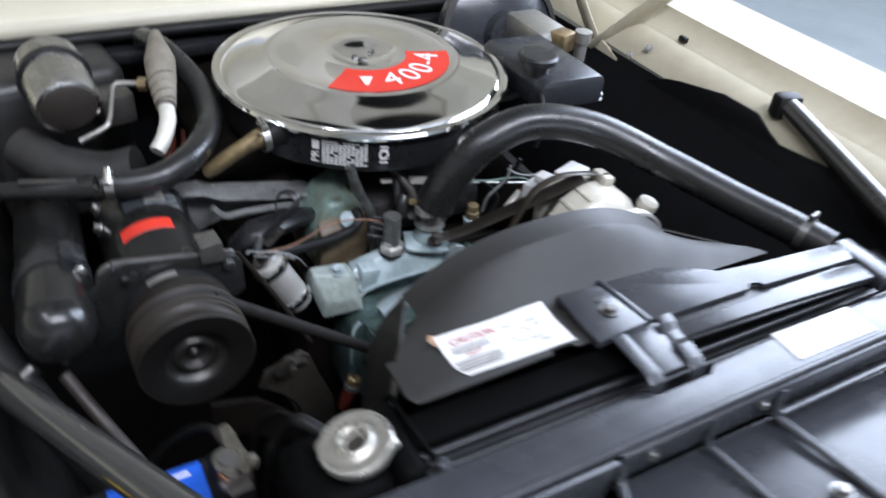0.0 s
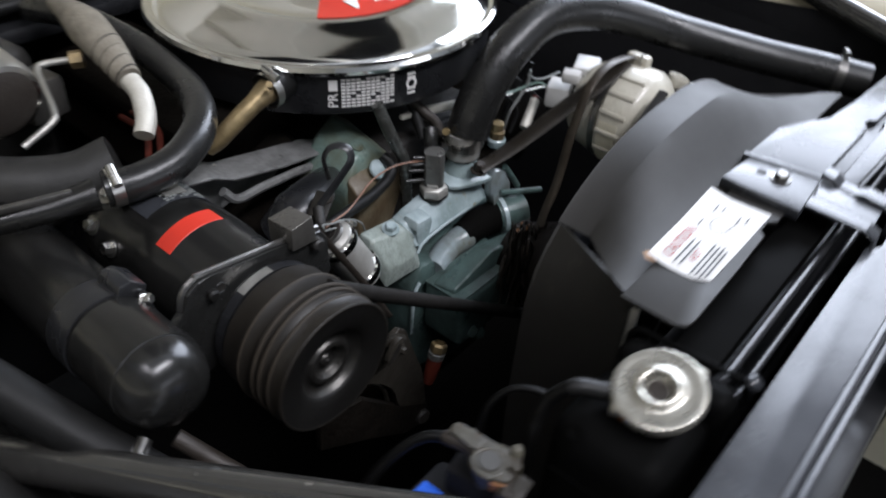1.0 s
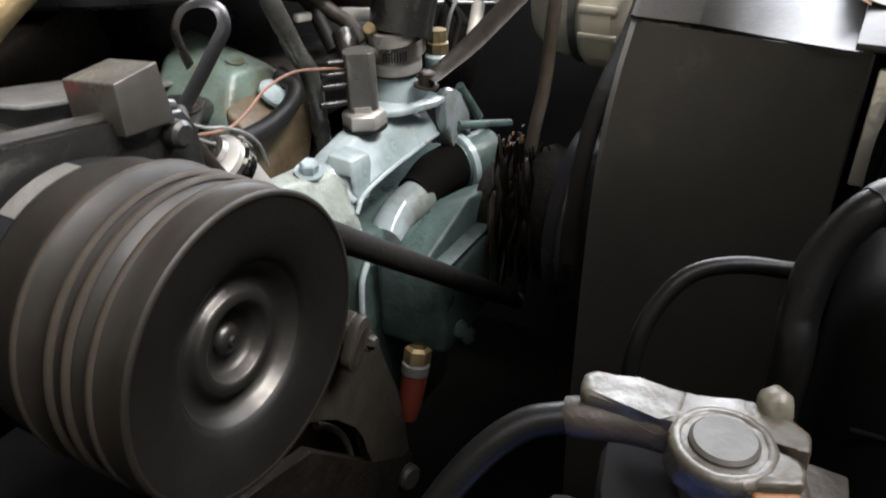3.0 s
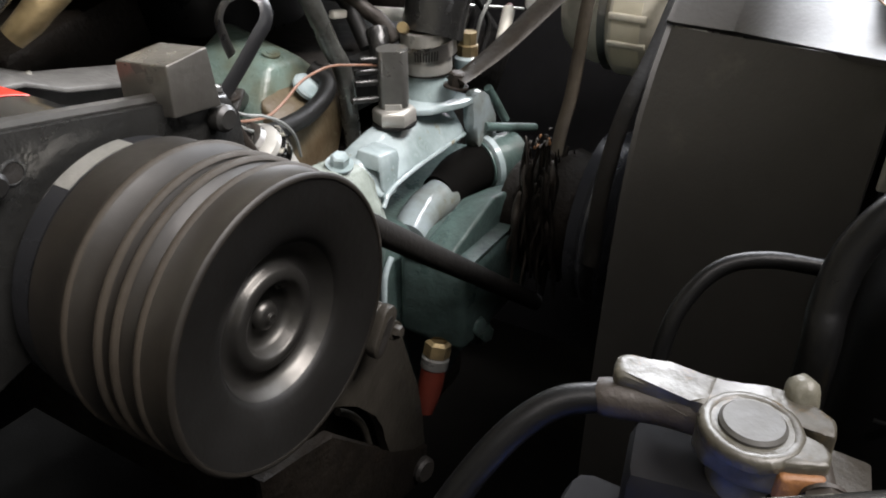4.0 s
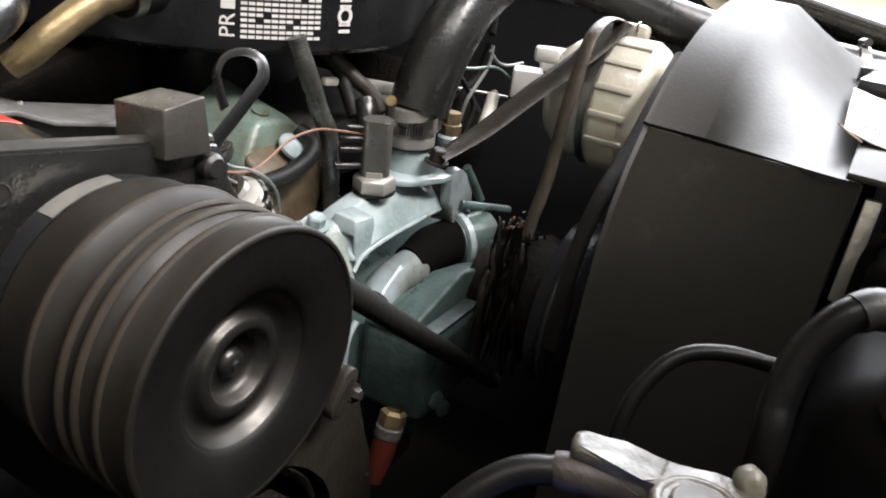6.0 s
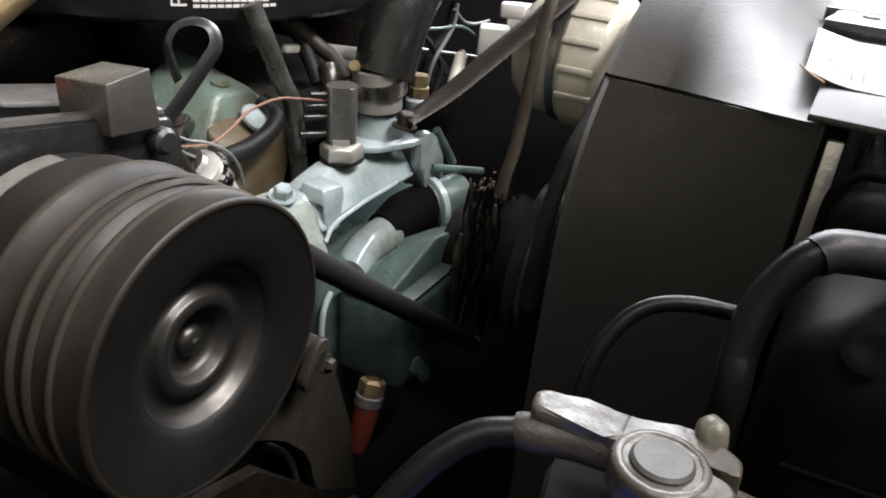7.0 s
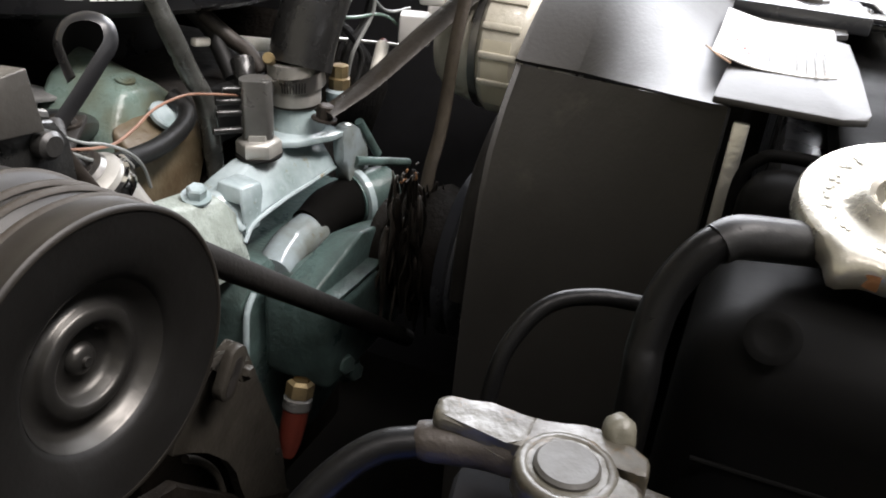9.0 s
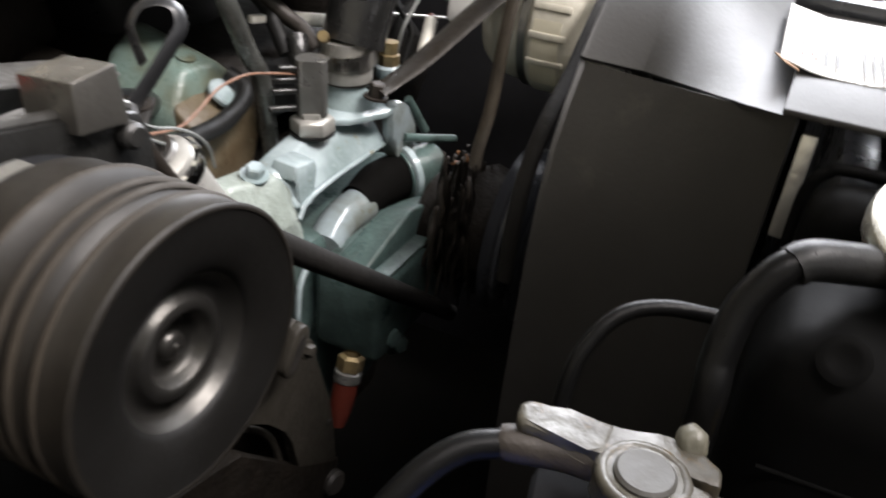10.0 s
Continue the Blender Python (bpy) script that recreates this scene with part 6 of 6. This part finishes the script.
part("slot", prism([(x * 0.42, z * 0.72 - 0.0015) for x, z in capsule], (-0.2245, 0.2211, 0.7294), (0.825, 0, -0.565), (0.565, 0, 0.825), 0.0004), GRIME, boss)
part("bracket_bolt", hexbolt((-0.2160, 0.2230, 0.7250), (0, -1, 0.1), 0.0034, 0.005), BRACKET_GRIMY, lbk)
part("boss_arm", tube([(-0.218, 0.230, 0.728), (-0.208, 0.238, 0.720), (-0.200, 0.244, 0.712)], [0.008, 0.009, 0.010], 12, 4, flat=0.6), BRACKET_GRIMY, lbk)
rb2 = thing("oil_sender", (-0.13, 0.25, 0.60), "oil sender with a red rubber boot", "sender")
part("boot", tube([(-0.140, 0.2445, 0.639), (-0.143, 0.2445, 0.630), (-0.147, 0.2445, 0.619), (-0.150, 0.2445, 0.610)], [0.0078, 0.0080, 0.0070, 0.005], 16, 5), RED_RUBBER, rb2, "red rubber boot")
part("collar", lathe([(0.0078, 0), (0.0088, 0.001), (0.0088, 0.007), (0.0073, 0.008)], (-0.140, 0.2445, 0.639), (0.3, 0, 1), 20), SENDER, rb2)
part("nut", lathe([(0, 0), (0.0085, 0), (0.0085, 0.008), (0.006, 0.010)], (-0.137, 0.2445, 0.647), (0.3, 0, 1), 6), BRASS, rb2)

# ---- battery ----
batt = thing("battery", (-0.43, 0.05, 0.60), "black car battery with blue label and corroded terminal", "battery")
part("case", box((-0.429, 0.021, 0.70), (0.225, 0.147, 0.19), bevel=0.006), BATTERY, batt)
lab = part("blue_label", box((-0.374, 0.062, 0.7958), (0.070, 0.055, 0.0012)), BLUE, batt, "blue and white battery label")
bm = bmesh.new()
for k, (x, w, h) in enumerate(((-0.397, 0.011, 0.010), (-0.381, 0.012, 0.010), (-0.362, 0.014, 0.006))):
    patch(pose(x, 0.046, 0.7966), w, h, bm)
patch(pose(-0.374, 0.082, 0.7966), 0.05, 0.003, bm)
tagged(part("label_print", bm, INK_WHITE, lab), kind="stuff")
part("white_panel", box((-0.362, 0.0370, 0.7958), (0.050, 0.009, 0.001)), PAPER, batt)
bm = bmesh.new()
for k in range(6):
    for q in range(7):
        if (k * 3 + q * 5) % 8:
            patch(pose(-0.3660 + q * 0.0068, 0.0205 - k * 0.0046, 0.7957), 0.0050, 0.0024, bm)
tagged(part("small_print", bm, WIRE_GREY, batt, "rows of pale small print"), kind="stuff")
for x, y in ((-0.312, -0.020), (-0.482, 0.080)):
    part("vent_cap", lathe([(0, 0.014), (0.012, 0.013), (0.014, 0.010), (0.014, 0)], (x, y, 0.795), seg=20), YELLOW, batt, "yellow vent cap")
pedestal = part("post_base", box((-0.3215, 0.060, 0.800), (0.022, 0.040, 0.034), (0, 0, 12), bevel=0.004), BATTERY, batt)
part("post", disc(0.0074, 0.0345, (-0.3236, 0.0543, 0.800), (0, 0, 1), 36, 0.0008), LEAD, batt, "grey lead battery post")


def crust(bm, amount=0.00022, scale=260.0):
    """Roughens a cast part as corrosion does."""
    bmesh.ops.triangulate(bm, faces=bm.faces)
    for k in range(3):
        long = [e for e in bm.edges if e.calc_length() > 0.0026]
        if long:
            bmesh.ops.subdivide_edges(bm, edges=long, cuts=1)
            bmesh.ops.triangulate(bm, faces=bm.faces)
    bmesh.ops.recalc_face_normals(bm, faces=bm.faces)
    bm.normal_update()
    for v, n in [(v, v.normal.copy()) for v in bm.verts]:
        v.co += n * amount * (noise.noise(v.co * scale) + 0.6 * noise.noise(v.co * scale * 2.7))
    return bm


# corroded clamp: barrel, ring, jaws and pinch bolt
clamp = thing("battery_terminal", (-0.316, 0.065, 0.815), "corroded lead battery terminal clamp with cable", "battery terminal")
part("barrel", tube([(-0.3225, 0.0900, 0.8245), (-0.3218, 0.0865, 0.8248), (-0.3190, 0.0750, 0.8255), (-0.3185, 0.0660, 0.8262)], [0.0044, 0.0050, 0.0050, 0.0052], 20, 4), RUSTY, clamp, "brown-stained metal barrel")
part("top_web", crust(prism([(-0.3228, 0.0865), (-0.3160, 0.0885), (-0.3132, 0.0865), (-0.3115, 0.0760), (-0.3105, 0.0640), (-0.3235, 0.0640), (-0.3215, 0.0680), (-0.3220, 0.0780)], (0, 0, 0.8285), (1, 0, 0), (0, 1, 0), 0.0048, 0.0017), 0.00022), LEAD_PALE, clamp, "pale crusted lead strap", sharp=50)
part("ring_body", crust(prism([(-0.3108, 0.0660), (-0.3092, 0.0570), (-0.3090, 0.0510), (-0.3078, 0.0460), (-0.3120, 0.0380), (-0.3182, 0.0375), (-0.3185, 0.0400), (-0.3172, 0.0480), (-0.3205, 0.0475), (-0.3225, 0.0400), (-0.3228, 0.0376),
                            (-0.3278, 0.0376), (-0.3310, 0.0440), (-0.3326, 0.0500), (-0.3326, 0.0570), (-0.3300, 0.0625), (-0.3255, 0.0658)], (0, 0, 0.8225), (1, 0, 0), (0, 1, 0), 0.0105, 0.0011), 0.00032), LEAD_PALE, clamp, "split lead ring with two jaws", sharp=50)
part("ring_lip", crust(lathe([(0.0078, -0.003), (0.0112, -0.003), (0.0117, -0.0006), (0.0109, 0.0008), (0.0094, 0.0010), (0.0082, 0.0000), (0.0078, -0.003)], (-0.3236, 0.0543, 0.8324), seg=48), 0.00022, 420.0), LEAD_PALE, clamp, sharp=60)
part("rust_bloom", crust(box((-0.3294, 0.0425, 0.8262), (0.0050, 0.0100, 0.0080), (0, 0, 24), bevel=0.0012), 0.0002), RUST_ORANGE, clamp, "orange-brown corroded jaw side", sharp=60)
part("washer_plate", box((-0.3215, 0.0330, 0.8240), (0.018, 0.010, 0.0024), (8, 0, 6), bevel=0.0009), BRACKET_GRIMY, clamp)
part("pinch_bolt", tube([(-0.330, 0.0375, 0.8270), (-0.318, 0.0410, 0.8275), (-0.306, 0.0455, 0.8300)], 0.0030, 10, 4), RUSTY, clamp, "rusty pinch bolt")
part("bolt_nut", crust(lathe([(0.0, -0.003), (0.0040, -0.003), (0.0041, 0.003), (0.0034, 0.0058), (0.0018, 0.0072), (0.0, 0.0075)], (-0.3072, 0.0462, 0.8298), (0.15, 0.1, 1), 24), 0.0004, 420.0), LEAD_BLOOM, clamp, "rounded crusted nut", sharp=120)
part("bolt_head", hexbolt((-0.330, 0.0372, 0.826), (-0.9, -0.3, -0.1), 0.0050, 0.005, False), RUSTY, clamp)
cb = thing("battery_cable", (-0.34, 0.11, 0.70), "thick black battery cable", "cable")
part("cable_sheath", tube([(-0.3228, 0.0890, 0.8245), (-0.3285, 0.0975, 0.8232), (-0.337, 0.1050, 0.8175), (-0.348, 0.1115, 0.807), (-0.360, 0.117, 0.792), (-0.375, 0.122, 0.765), (-0.385, 0.125, 0.72)], 0.0039, 16, 8), HOSE_SLICK, cb)

# ---- brake booster and brass fittings ----
bo = thing("brake_booster", (0.30, 0.70, 0.75), "dark round brake booster with fittings", "brake booster")
part("shell", lathe([(0, -0.03), (0.035, -0.028), (0.040, -0.012), (0.070, -0.006), (0.095, 0.006), (0.098, 0.035), (0.08, 0.06), (0, 0.065)], (0.285, 0.645, 0.862), (0.05, 1, -0.35), 48), BLACK_PANEL, bo)
part("rim", lathe([(0.094, 0.000), (0.103, 0.002), (0.103, 0.012), (0.096, 0.014)], (0.285, 0.645, 0.862), (0.05, 1, -0.35), 48), CASE_GREY, bo)
part("master_cylinder", box((0.305, 0.585, 0.885), (0.06, 0.10, 0.05), bevel=0.012), ALU, bo)
part("brass_block", box((0.315, 0.535, 0.895), (0.035, 0.03, 0.03), (0, 0, 20), bevel=0.005), BRASS, bo)
part("fitting", lathe([(0.009, 0), (0.009, 0.03), (0.013, 0.03), (0.013, 0.045), (0, 0.046)], (0.345, 0.525, 0.865), seg=12), ALU, bo)
hs = thing("vacuum_line", (0.18, 0.40, 0.80), "thin black line beside the air cleaner", "hose")
part("line", tube([(0.197, 0.43, 0.915), (0.188, 0.405, 0.895), (0.175, 0.370, 0.868), (0.160, 0.36, 0.84)], 0.0035, 10, 6), RUBBER, hs)

# ---- fender braces ----
brace = thing("brace_bar", (-0.40, 0.05, 0.85), "worn black tubular fender brace", "brace")
part("bar", tube([(-0.262, -0.24, 0.9345), (-0.34, -0.063, 0.8855), (-0.40, 0.075, 0.8465), (-0.47, 0.235, 0.8015), (-0.543, 0.4, 0.7555)], 0.0142, 22, 4), BRACE_PAINT, brace)
part("flattened_end", box((-0.262, -0.245, 0.942), (0.03, 0.04, 0.008), (16, 0, 24), bevel=0.003), BLACK_GLOSS, brace)
brace = thing("brace_bar", (0.45, 0.15, 0.85), "worn black tubular fender brace clamped to the fender", "brace")
part("bar", tube([(0.475, 0.250, 0.900), (0.453, 0.152, 0.886), (0.430, 0.054, 0.872), (0.385, -0.13, 0.846)], 0.0142, 22, 4), BRACE_PAINT, brace)
part("clamp", box((0.476, 0.254, 0.899), (0.036, 0.024, 0.034), (0, 0, -18), bevel=0.007), RUBBER, brace, "black rubber-covered clamp")
